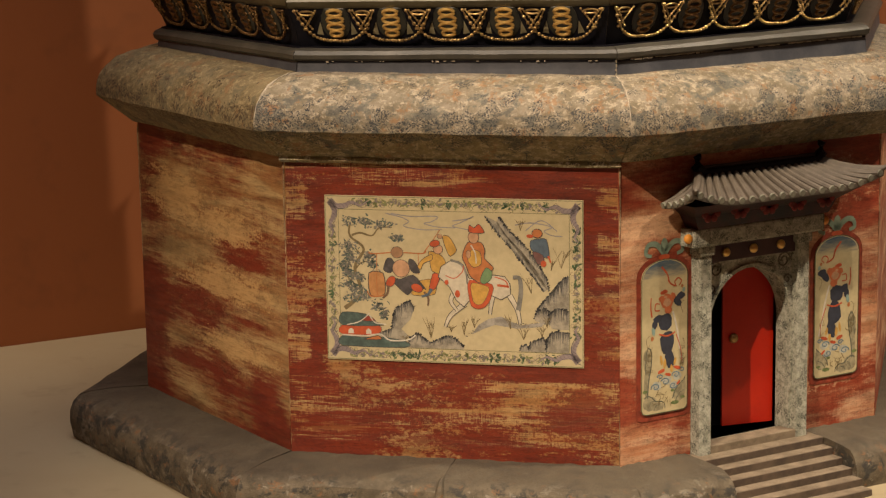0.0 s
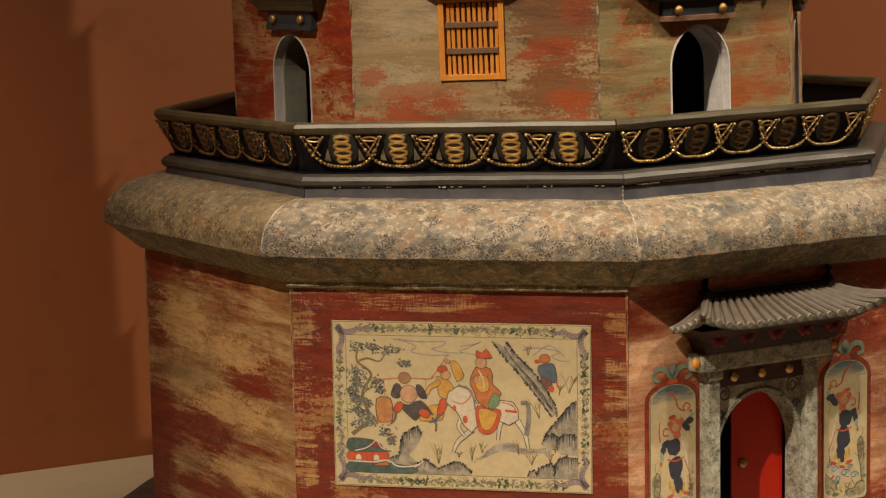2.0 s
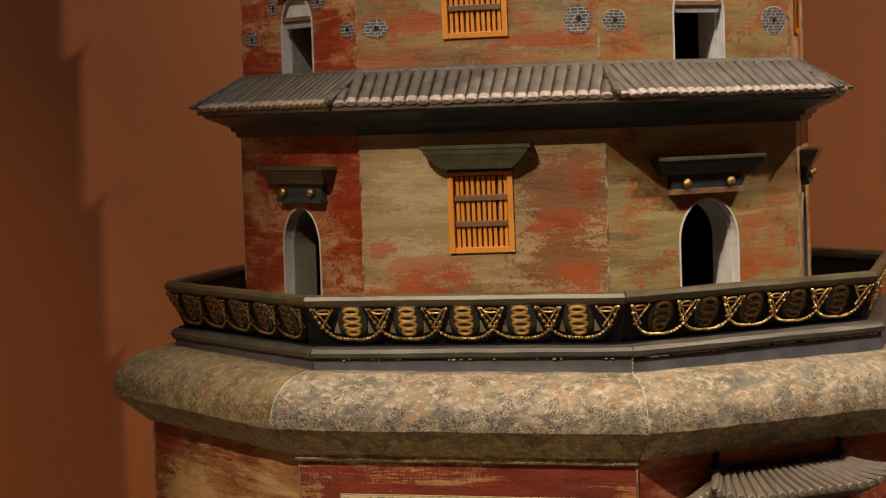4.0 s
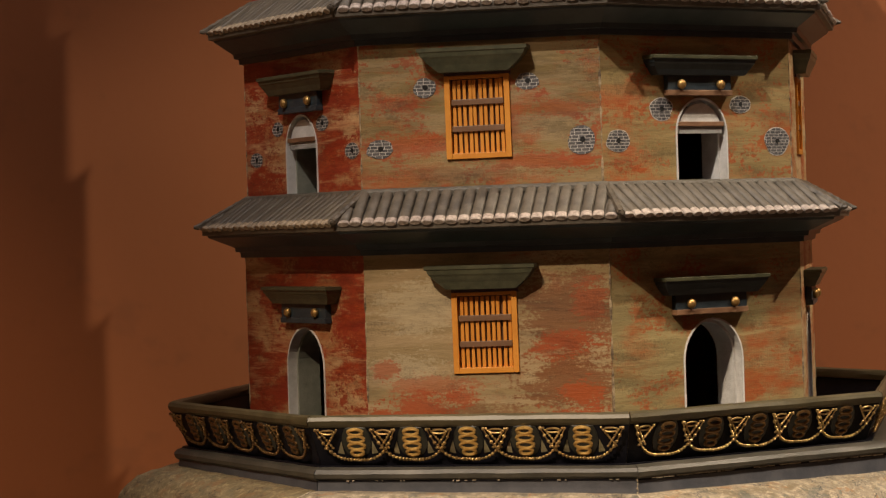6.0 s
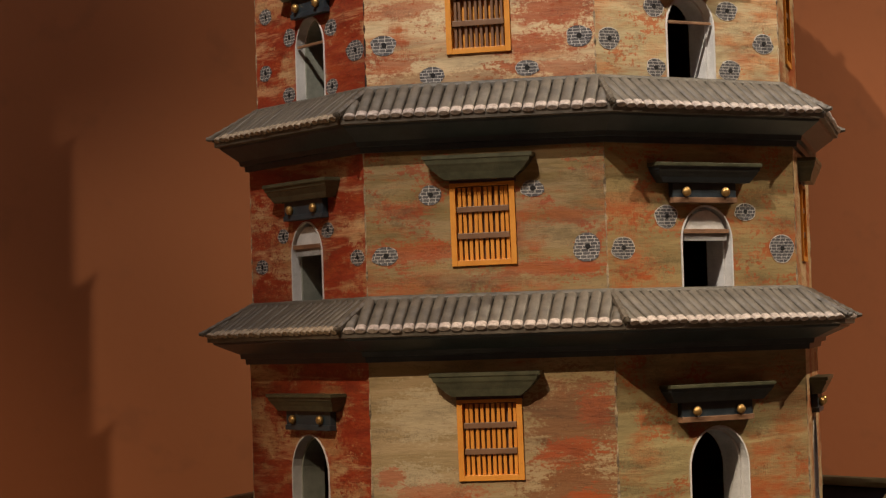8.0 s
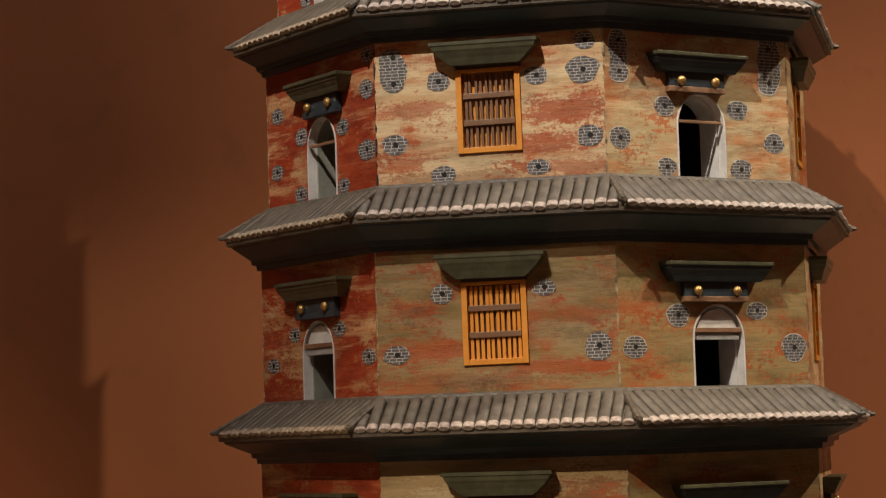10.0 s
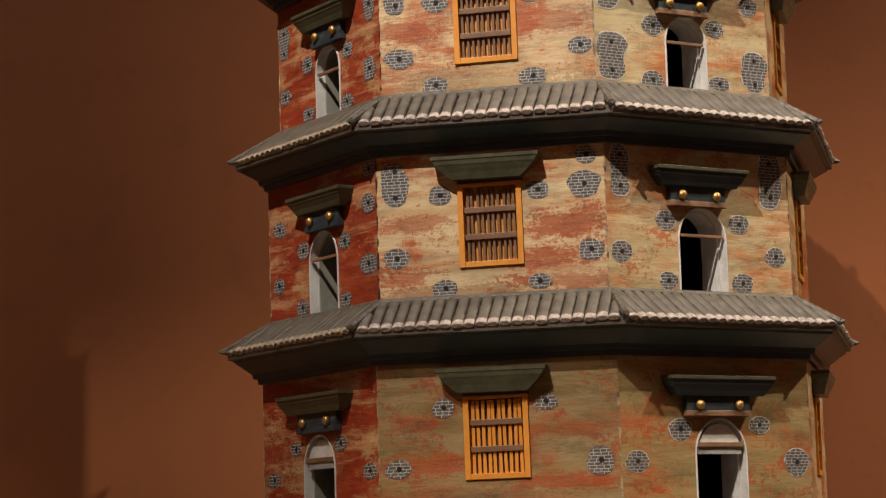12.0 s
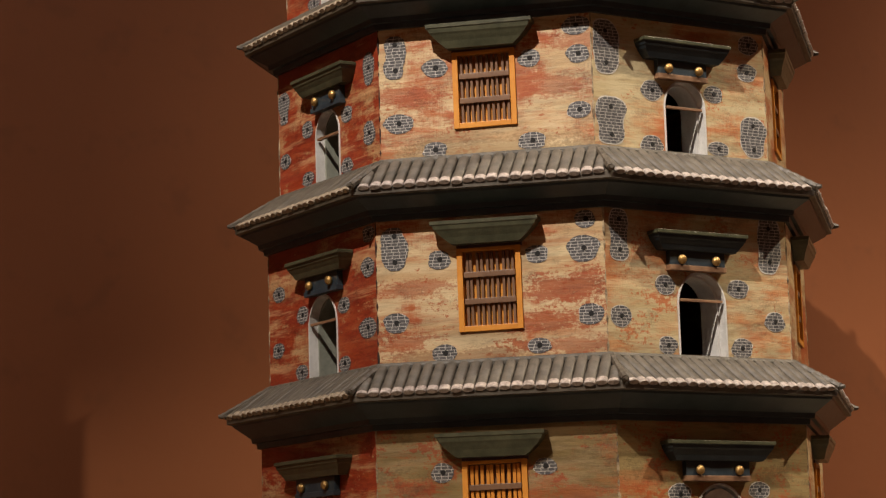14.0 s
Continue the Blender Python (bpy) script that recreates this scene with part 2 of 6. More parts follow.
CREAM_WALLS = [
    # Ovals: paler at the upper left, browner at the right and the foot.
    worn_paint("greyed cream wall paint", (0.375, 0.275, 0.148), (0.275, 0.198, 0.088), (0.30, 0.066, 0.015), (0.33, 0.16, 0.06), 0.60, 2.9, speck=0.0, soft=0.05, smear=0.5,
               blots=((0.050, 0.330, 0.036, 0.034, UMBER, 0.85), (0.050, 0.290, 0.036, 0.018, UMBER, 0.9), (-0.02, 0.268, 0.06, 0.014, UMBER, 0.7), (-0.040, 0.338, 0.030, 0.018, CHALK, 0.55), (-0.050, 0.300, 0.026, 0.010, CHALK, 0.5),
                       (-0.042, 0.276, 0.022, 0.011, RUSTY, 0.85), (-0.018, 0.284, 0.012, 0.006, RUSTY, 0.8), (0.056, 0.285, 0.014, 0.008, RUSTY, 0.8), (0.050, 0.268, 0.030, 0.009, RUSTY, 0.85), (0.05, 0.316, 0.022, 0.008, RUSTY, 0.8), (-0.036, 0.290, 0.030, 0.008, RUSTY, 0.6), (-0.066, 0.270, 0.012, 0.010, RUSTY, 0.8), (0.035, 0.312, 0.012, 0.008, RUSTY, 0.6),
                       (-0.062, 0.300, 0.010, 0.006, RUSTY, 0.7), (0.062, 0.340, 0.012, 0.012, RUSTY, 0.6), (-0.005, 0.262, 0.05, 0.006, UMBER, 0.5))),
    worn_paint("olive tan wall paint", (0.225, 0.157, 0.060), (0.30, 0.213, 0.098), (0.31, 0.066, 0.015), (0.32, 0.125, 0.038), 0.57, 2.1, speck=0.025, soft=0.06, smear=0.5,
               blots=((-0.040, 0.437, 0.040, 0.007, RUSTY, 0.7), (0.040, 0.424, 0.040, 0.006, RUSTY, 0.7), (0.05, 0.455, 0.02, 0.006, RUSTY, 0.6), (-0.05, 0.462, 0.025, 0.006, RUSTY, 0.55), (-0.01, 0.418, 0.06, 0.005, UMBER, 0.5))),
    # The first oval is a brown band along the fourth storey's foot.
    worn_paint("peach cream wall paint", (0.60, 0.46, 0.265), (0.51, 0.34, 0.165), (0.36, 0.078, 0.017), (0.44, 0.16, 0.055), 0.55, 1.5, speck=0.02, soft=0.045, smear=0.5,
               blots=((0.0, 0.670, 0.085, 0.009, (0.30, 0.19, 0.08), 0.65), (0.050, 0.580, 0.030, 0.011, RUSTY, 0.85), (0.035, 0.560, 0.030, 0.007, RUSTY, 0.8), (0.055, 0.545, 0.025, 0.007, RUSTY, 0.6), (-0.045, 0.585, 0.024, 0.006, RUSTY, 0.65),
                       (-0.055, 0.552, 0.022, 0.006, RUSTY, 0.7), (-0.02, 0.541, 0.06, 0.005, UMBER, 0.5), (-0.05, 0.708, 0.022, 0.008, RUSTY, 0.7), (0.045, 0.708, 0.026, 0.008, RUSTY, 0.6), (0.06, 0.735, 0.018, 0.006, RUSTY, 0.6))),
]
OLIVE_WALLS = [
    worn_paint("olive wall paint with rusty streaks", (0.33, 0.265, 0.125), (0.25, 0.195, 0.085), (0.34, 0.09, 0.025), (0.31, 0.15, 0.055), 0.56, 3.7, speck=0.02, soft=0.07, smear=0.55),
    worn_paint("olive tan wall with rusty streaks", (0.33, 0.24, 0.105), (0.25, 0.18, 0.07), (0.36, 0.085, 0.022), (0.36, 0.16, 0.055), 0.55, 1.1, speck=0.035, soft=0.06, smear=0.55),
    worn_paint("cream wall with peach streaks", (0.54, 0.45, 0.265), (0.45, 0.345, 0.175), (0.44, 0.12, 0.035), (0.50, 0.22, 0.08), 0.53, 2.6, speck=0.01, soft=0.07, smear=0.55),
]


def cornice_paint(name, a, b, smudge, dots, rust, fleck, olive=(0.165, 0.135, 0.066)):
    """Imitation stone: a pale ground with soft smudges, rusty dabs and clusters of fine dark dots, thickest along the
    lower edge; below that edge an olive tone paints in the underside's shade.
    """
    m = Nodes(name, 0.65)
    tc = m.t.nodes.new("ShaderNodeTexCoord")
    sep = m.t.nodes.new("ShaderNodeSeparateXYZ")
    m.t.links.new(tc.outputs["Object"], sep.inputs[0])
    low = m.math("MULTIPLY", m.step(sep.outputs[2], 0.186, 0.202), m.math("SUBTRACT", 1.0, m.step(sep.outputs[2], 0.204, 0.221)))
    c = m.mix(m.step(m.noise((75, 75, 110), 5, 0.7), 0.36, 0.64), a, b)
    # below the crease the look of the shaded underside is put into the ground
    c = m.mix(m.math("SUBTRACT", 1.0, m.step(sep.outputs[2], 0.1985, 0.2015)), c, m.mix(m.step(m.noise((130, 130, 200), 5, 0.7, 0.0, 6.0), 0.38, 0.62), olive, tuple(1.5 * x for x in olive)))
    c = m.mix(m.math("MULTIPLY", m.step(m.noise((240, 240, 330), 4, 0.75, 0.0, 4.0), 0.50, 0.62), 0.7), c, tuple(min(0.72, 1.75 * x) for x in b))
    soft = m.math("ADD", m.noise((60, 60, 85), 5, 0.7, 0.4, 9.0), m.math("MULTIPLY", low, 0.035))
    c = m.mix(m.math("MULTIPLY", m.step(soft, 0.53, 0.61), 0.65), c, smudge)
    dab = m.math("ADD", m.math("MULTIPLY", m.noise((70, 70, 90), 4, 0.6, 0.3, 3.0), 0.6), m.math("MULTIPLY", m.noise((420, 420, 260), 4, 0.75, 0.0, 8.0), 0.4))
    c = m.mix(m.math("MULTIPLY", m.step(dab, 0.545, 0.600), 0.75), c, rust)
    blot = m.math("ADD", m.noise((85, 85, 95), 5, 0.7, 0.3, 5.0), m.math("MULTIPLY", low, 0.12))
    dot = m.step(m.noise((900 / fleck, 900 / fleck, 900 * fleck ** -2), 3, 0.7, 0.0, 2.0), 0.50, 0.55)
    c = m.mix(m.math("MULTIPLY", m.math("MULTIPLY", m.step(blot, 0.54, 0.60), dot), 0.96), c, dots)
    grain = m.noise((1100, 1100, 1100), 4, 0.75)
    c = m.shade(c, m.math("MULTIPLY", m.step(grain, 0.47, 0.70), 0.45))
    return m.done(c, grain, 0.45, 0.0009)


M_STONE = cornice_paint("speckled cornice stone", (0.150, 0.118, 0.068), (0.255, 0.214, 0.150), (0.060, 0.068, 0.060), (0.010, 0.015, 0.021), (0.25, 0.125, 0.045), 0.85)
M_FILLET = cornice_paint("pale speckled strip", (0.34, 0.30, 0.21), (0.42, 0.38, 0.28), (0.20, 0.19, 0.15), (0.03, 0.03, 0.03), (0.30, 0.2, 0.1), 0.85)
# left-hand blocks: painted brown flecks, plus weaker light put into a darker ground
M_STONE_DIM_SIDE = cornice_paint("olive flecked cornice stone", (0.14, 0.105, 0.048), (0.205, 0.16, 0.082), (0.11, 0.095, 0.055), (0.05, 0.028, 0.014), (0.20, 0.11, 0.045), 1.25)


def foot_paint():
    """Brown stone paint, dusty and even on top, with black, rusty and pale blotches on the rounded edge."""
    m = Nodes("dusty foot stone", 0.75)
    tc = m.t.nodes.new("ShaderNodeTexCoord")
    sep = m.t.nodes.new("ShaderNodeSeparateXYZ")
    m.t.links.new(tc.outputs["Object"], sep.inputs[0])
    top = m.step(m.math("ADD", sep.outputs[2], m.math("MULTIPLY", m.noise((60, 60, 60), 4, 0.6), 0.004)), -0.0045, 0.0035)
    c = m.mix(m.step(m.noise((55, 55, 80), 6, 0.75), 0.36, 0.64), (0.070, 0.054, 0.032), (0.145, 0.114, 0.072))
    c = m.mix(m.math("MULTIPLY", m.step(m.noise((70, 70, 90), 5, 0.7, 0.4, 6.0), 0.50, 0.60), 0.85), c, (0.020, 0.020, 0.018))
    c = m.mix(m.math("MULTIPLY", m.step(m.noise((90, 90, 130), 5, 0.75, 0.3, 12.0), 0.56, 0.64), 0.7), c, (0.24, 0.21, 0.16))
    c = m.mix(m.math("MULTIPLY", m.step(m.noise((120, 120, 150), 5, 0.75, 0.3, 16.0), 0.57, 0.64), 0.6), c, (0.22, 0.10, 0.035))
    dust = m.mix(m.step(m.noise((26, 26, 26), 5, 0.65, 0.3, 19.0), 0.38, 0.62), (0.056, 0.043, 0.026), (0.082, 0.065, 0.040))
    c = m.mix(m.math("MULTIPLY", top, 0.85), c, dust)
    grain = m.noise((600, 600, 600), 5, 0.75)
    c = m.shade(c, m.math("MULTIPLY", m.step(grain, 0.46, 0.72), 0.4))
    return m.done(c, grain, 0.7, 0.0012)


M_FOOT = foot_paint()
M_GRANITE = mottled("grey speckled granite", (0.25, 0.255, 0.20), (0.44, 0.435, 0.36), (0.035, 0.04, 0.03), (0.3, 0.26, 0.2), 3.4, 0.46, 0.7)
M_SLATE = plain("slate grey paint", (0.042, 0.046, 0.058), (0.072, 0.075, 0.086), 60, 0.5)
M_STRIP = plain("grey olive strip paint", (0.058, 0.052, 0.040), (0.105, 0.094, 0.074), 130, 0.55)
M_BEAD = plain("brown grey moulding paint", (0.038, 0.036, 0.028), (0.070, 0.063, 0.048), 45, 0.45)
M_RAIL = plain("olive brown rail paint", (0.047, 0.039, 0.018), (0.079, 0.065, 0.032), 60, 0.42)
M_BLACK = plain("black lacquer", (0.005, 0.005, 0.009), (0.010, 0.010, 0.014), 90, 0.45, gloss=0.12)
M_DARKGREEN = plain("dark green lacquer", (0.019, 0.029, 0.038), (0.036, 0.050, 0.058), 70, 0.42, gloss=0.45)
M_HOOD = plain("olive green moulding paint", (0.042, 0.044, 0.025), (0.078, 0.078, 0.044), 120, 0.36)
M_GOLD = plain("gilt", (0.56, 0.33, 0.085), (0.85, 0.58, 0.20), 260, 0.30, 0.65)
# same gilt with the shade of the side faces put into its colour
M_GILT_SHADED = plain("browned gilt", (0.11, 0.062, 0.028), (0.30, 0.18, 0.07), 300, 0.35, 0.85)
M_GILT_DULL = plain("dull gilt", (0.24, 0.15, 0.055), (0.60, 0.42, 0.18), 400, 0.32, 0.9)
M_TILE = plain("grey roof tile", (0.056, 0.047, 0.034), (0.108, 0.091, 0.068), 110, 0.55)
M_CANOPY = plain("brown grey canopy tile", (0.068, 0.054, 0.039), (0.108, 0.087, 0.065), 110, 0.6)
M_CANOPY_END = plain("olive grey tile end", (0.13, 0.13, 0.095), (0.21, 0.205, 0.16), 300, 0.6)
M_TILE_END = plain("pale tile end", (0.20, 0.165, 0.14), (0.46, 0.395, 0.345), 420, 0.6)
# left-hand roofs catch less light; that is put into these two darker colours
M_TILE_DIM = plain("brown grey roof tile", (0.046, 0.037, 0.025), (0.092, 0.075, 0.050), 110, 0.55)
M_TILE_END_DIM = plain("beige tile end", (0.14, 0.105, 0.065), (0.36, 0.28, 0.19), 420, 0.6)
M_RIDGE = plain("dark ridge tile", (0.050, 0.042, 0.030), (0.115, 0.094, 0.068), 190, 0.5)
M_STUD = plain("dull brass stud", (0.36, 0.21, 0.065), (0.52, 0.33, 0.12), 420, 0.38, 0.75)
M_FRAME = plain("orange window paint", (0.58, 0.22, 0.025), (0.66, 0.28, 0.04), 60, 0.45)
M_BAR = plain("brown bar paint", (0.14, 0.07, 0.034), (0.19, 0.10, 0.05), 90, 0.5)
M_PLASTER = plain("whitewashed plaster", (0.50, 0.49, 0.46), (0.66, 0.65, 0.62), 70, 0.7, 0, 0.5)
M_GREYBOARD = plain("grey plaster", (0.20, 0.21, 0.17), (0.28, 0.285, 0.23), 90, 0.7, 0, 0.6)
M_WOOD = plain("brown wood", (0.14, 0.07, 0.035), (0.26, 0.14, 0.07), 60, 0.55, 0, 0.4, 4)
# near-black navy: the darkness of the unlit inside is put into the colour
M_INSIDE = plain("dark inside", (0.016, 0.020, 0.040), (0.026, 0.030, 0.056), 60, 0.8)
M_DOOR = plain("bright red lacquer", (0.42, 0.014, 0.004), (0.47, 0.020, 0.005), 40, 0.35)
M_BOARD = plain("purple brown board", (0.04, 0.02, 0.025), (0.07, 0.035, 0.035), 70, 0.4)
M_CRACK = plain("dark cracked corner paint", (0.012, 0.008, 0.007), (0.07, 0.028, 0.016), 240, 0.7)
M_SEAM = plain("cracked corner paint", (0.09, 0.06, 0.035), (0.46, 0.36, 0.22), 220, 0.6)
M_SEAM_PALE = plain("pale filler", (0.20, 0.165, 0.11), (0.50, 0.43, 0.33), 160, 0.7)
M_HEM = plain("olive cream hem paint", (0.26, 0.22, 0.12), (0.46, 0.41, 0.25), 140, 0.7)
M_BRACKET = plain("dark red bracket paint", (0.004, 0.004, 0.007), (0.045, 0.004, 0.004), 75, 0.5, 0, 0.2)
M_BOSS = plain("dark olive boss paint", (0.014, 0.015, 0.011), (0.028, 0.028, 0.020), 150, 0.4)
M_RISER = plain("dark stained riser", (0.045, 0.03, 0.02), (0.10, 0.07, 0.045), 60, 0.8)
M_STEP = plain("dusty step", (0.12, 0.090, 0.058), (0.22, 0.172, 0.116), 110, 0.7, 0, 0.6)
M_WALL = plain("terracotta wall paint", (0.203, 0.060, 0.0130), (0.218, 0.065, 0.014), 3, 0.8, 0, 0.25, 1, 0.002)
M_PLINTH = plain("cream plinth paint", (0.32, 0.26, 0.155), (0.35, 0.29, 0.18), 4, 0.6, 0, 0.15, 1, 0.001)
M_FLOOR = plain("brown floor", (0.22, 0.15, 0.10), (0.26, 0.18, 0.12), 5, 0.5)
M_CEIL = plain("dark ceiling", (0.06, 0.05, 0.045), (0.07, 0.06, 0.05), 3, 0.8)


def brick_paint():
    """Grey brick paint that differs from one painted brick to the next."""
    m = Nodes("painted grey bricks", 0.6)
    geo = m.t.nodes.new("ShaderNodeNewGeometry")
    c = m.mix(geo.outputs["Random Per Island"], (0.070, 0.068, 0.070), (0.130, 0.124, 0.120))
    return m.done(m.shade(c, m.math("MULTIPLY", m.step(m.noise((500, 500, 500), 4, 0.7), 0.45, 0.7), 0.45)))


M_MORTAR = plain("pale mortar paint", (0.46, 0.44, 0.40), (0.66, 0.63, 0.57), 500, 0.6)
M_BRICK = brick_paint()
M_HOLE = plain("black hole", (0.004, 0.004, 0.004), (0.008, 0.007, 0.006), 60, 0.8)


def flat(name, c, vary=0.12):
    m = Nodes(name, 0.6)
    n = m.noise((240, 240, 240), 4, 0.65)
    return m.done(m.mix(m.step(n, 0.3, 0.7), c, tuple(x * (1 - 2.5 * vary) for x in c)))


# ---------------------------------------------------------------- mesh helpers
S, C = math.sin(radians(22.5)), math.cos(radians(22.5))
PHI = -10.77                      # turn of the octagon about its axis
FOOT = 0.028                      # wall foot above the plinth
TOWER = Vector((0.0007, 0, 0))    # the tower stands a little off the base's axis
LEAN = Matrix.Translation((0, 0, FOOT)) @ Matrix.Rotation(radians(0.79), 4, "Y") @ Matrix.Translation((0, 0, -FOOT))   # the base has settled to one side


def part(name, bm, material, parent, label="", m=None, smooth=False):
    """Links a bmesh as one mesh object under a thing or a part."""
    me = bpy.data.meshes.new(name)
    bm.normal_update()
    bm.to_mesh(me)
    bm.free()
    for x in material if isinstance(material, (list, tuple)) else [material]:
        me.materials.append(x)
    if smooth:
        for p in me.polygons:
            p.use_smooth = True
        me.set_sharp_from_angle(angle=radians(30))
    ob = new(name, me)
    if parent is not None:
        ob.parent = parent
    if m is not None:
        ob.matrix_basis = m
    if label:
        ob["label"] = label
    return ob


def again(ob, m, name=None):
    """Another object on the same mesh, under the same parent."""
    o = new(name or ob.name.split(".")[0], ob.data)
    o.parent = ob.parent
    o.matrix_basis = m
    return o


def box(bm, x0, x1, y0, y1, z0, z1, bevel=0.0, m=None):
    v = bmesh.ops.create_cube(bm, size=1)["verts"]
    for p in v:
        p.co = Vector((x0 + (p.co.x + 0.5) * (x1 - x0), y0 + (p.co.y + 0.5) * (y1 - y0), z0 + (p.co.z + 0.5) * (z1 - z0)))
    if bevel:
        e = list({e for p in v for e in p.link_edges})
        r = bmesh.ops.bevel(bm, geom=e, offset=bevel, segments=2, affect="EDGES", profile=0.6)
        v = list({p for f in r["faces"] for p in f.verts} | {p for p in v if p.is_valid})
    if m is not None:
        bmesh.ops.transform(bm, matrix=m, verts=v)
    return bm


def new_box(*a, **k):
    return box(bmesh.new(), *a, **k)


def ball(bm, at, r, squash=(1, 1, 1), seg=10, rings=6):
    m = Matrix.LocRotScale(at, None, (r * squash[0], r * squash[1], r * squash[2]))
    bmesh.ops.create_uvsphere(bm, u_segments=seg, v_segments=rings, radius=1, matrix=m)


def tube(bm, pts, r, seg=8, close=True):
    """A round tube through points; r a number or one for each point."""
    pts = [Vector(p) for p in pts]
    rad = r if isinstance(r, (list, tuple)) else [r] * len(pts)
    rings = []
    for i, p in enumerate(pts):
        d = (pts[min(i + 1, len(pts) - 1)] - pts[max(i - 1, 0)]).normalized()
        a = d.cross(Vector((0, 0, 1)))
        a = a.normalized() if a.length > 1e-4 else Vector((1, 0, 0))
        b = a.cross(d)
        rings.append([bm.verts.new(p + rad[i] * (math.cos(t) * a + math.sin(t) * b)) for t in (2 * math.pi * k / seg for k in range(seg))])
    for u, v in zip(rings, rings[1:]):
        for k in range(seg):
            bm.faces.new((u[k], u[(k + 1) % seg], v[(k + 1) % seg], v[k]))
    if close:
        bm.faces.new(rings[0][::-1]), bm.faces.new(rings[-1])


def face_frame(k, ap=0.0, twist=0.0, off=None):
    """Frame of face k: x along the face to the right seen from outside, y inwards, z up; its origin lies ap from the axis at the wall's foot. Without an offset it is a frame of the leaning base."""
    a = radians(PHI - 90 + 45 * k + twist)
    n = Vector((math.cos(a), math.sin(a), 0))
    m = Matrix.Translation((off or Vector()) + ap * n + Vector((0, 0, FOOT))) @ Matrix.Rotation(a + math.pi / 2, 4, "Z")
    return m if off else LEAN @ m


def sector(profile, n=10, jitter=0.0, gap=0.0002, seed=1, lo=None, hi=None):
    """One eighth of a ring with the profile (corner radius, height), from foot to top outside and back inside; mitred at both ends."""
    bm = bmesh.new()
    r = random.Random(seed)
    cols = []
    for i in range(n + 1):
        f = 2 * i / n - 1
        col = []
        for R, z in profile:
            a, b = (-(R * S - gap) if lo is None else lo), (R * S - gap if hi is None else hi)
            col.append(bm.verts.new((a + (b - a) * (f + 1) / 2, -R * C + r.uniform(-jitter, jitter), z + r.uniform(-jitter, jitter))))
        cols.append(col)
    m = len(profile)
    for a, b in zip(cols, cols[1:]):
        for j in range(m):
            bm.faces.new((a[j], b[j], b[(j + 1) % m], a[(j + 1) % m]))
    bm.faces.new(cols[0][::-1]), bm.faces.new(cols[-1])
    bmesh.ops.recalc_face_normals(bm, faces=bm.faces)
    return bm


def arch_loop(cx, hw, z0, top, n=14, rise=1.0):
    """Outline of an arched opening, from the foot at the left over the top to the foot at the right."""
    h = hw * rise
    pts = [(cx - hw, z0)]
    pts += [(cx - hw * math.cos(math.pi * i / n), top - h + h * math.sin(math.pi * i / n)) for i in range(n + 1)]
    pts.append((cx + hw, z0))
    return pts


def holed_panel(w0, w1, z0, z1, hole, thick):
    """A wall panel of half widths w0 (foot) and w1 (top), with an opening cut right through it."""
    bm = bmesh.new()
    outer = [bm.verts.new((x, 0, z)) for x, z in ((-w0, z0), (w0, z0), (w1, z1), (-w1, z1))]
    edges = [bm.edges.new((outer[i], outer[(i + 1) % 4])) for i in range(4)]
    if hole:
        inner = [bm.verts.new((x, 0, z)) for x, z in hole]
        edges += [bm.edges.new((inner[i], inner[(i + 1) % len(inner)])) for i in range(len(inner))]
    bmesh.ops.triangle_fill(bm, use_beauty=True, edges=edges)
    g = bmesh.ops.extrude_face_region(bm, geom=list(bm.faces))
    bmesh.ops.translate(bm, vec=(0, thick, 0), verts=[v for v in g["geom"] if isinstance(v, bmesh.types.BMVert)])
    bmesh.ops.recalc_face_normals(bm, faces=bm.faces)
    return bm


def band(path, width, depth, y0=0.0, closed=False):
    """A flat band of that width on the outer side of a path in the panel's plane, depth thick."""
    bm = bmesh.new()
    n = len(path)
    rows = []
    for i, (x, z) in enumerate(path):
        a, b = path[max(i - 1, 0)], path[min(i + 1, n - 1)]
        d = Vector((b[0] - a[0], 0, b[1] - a[1])).normalized()
        o = Vector((-d.z, 0, d.x)) * width
        p = Vector((x, 0, z))
        rows.append([bm.verts.new(q) for q in (p + Vector((0, y0, 0)), p + o + Vector((0, y0, 0)), p + o + Vector((0, y0 + depth, 0)), p + Vector((0, y0 + depth, 0)))])
    for u, v in zip(rows, rows[1:]):
        for k in range(4):
            bm.faces.new((u[k], u[(k + 1) % 4], v[(k + 1) % 4], v[k]))
    bm.faces.new(rows[0]), bm.faces.new(rows[-1][::-1])
    bmesh.ops.recalc_face_normals(bm, faces=bm.faces)
    return bm


# ---------------------------------------------------------------- the room
ROOM = Matrix.Rotation(radians(29.0), 4, "Z")


def structure(name, bm, material, label, category):
    return tagged(part(name, bm, material, None, m=ROOM), label, category, kind="structure")


TOP = Z0 - FOOT
structure("floor", new_box(-5.2, 5.2, -6.1, 0.6, -0.1, 0), M_FLOOR, "dark brown museum floor", "floor")
structure("wall_back", new_box(-5.2, 5.2, 0.395, 0.6, 0, 7.0), M_WALL, "matt terracotta orange gallery wall behind the model", "wall")
structure("wall_front", new_box(-5.2, 5.2, -6.2, -6.0, 0, 7.0), M_WALL, "terracotta gallery wall behind the viewer", "wall")
structure("wall_left", new_box(-5.2, -5.0, -6.0, 0.395, 0, 7.0), M_WALL, "terracotta gallery side wall", "wall")
structure("wall_right", new_box(5.0, 5.2, -6.0, 0.395, 0, 7.0), M_WALL, "terracotta gallery side wall", "wall")
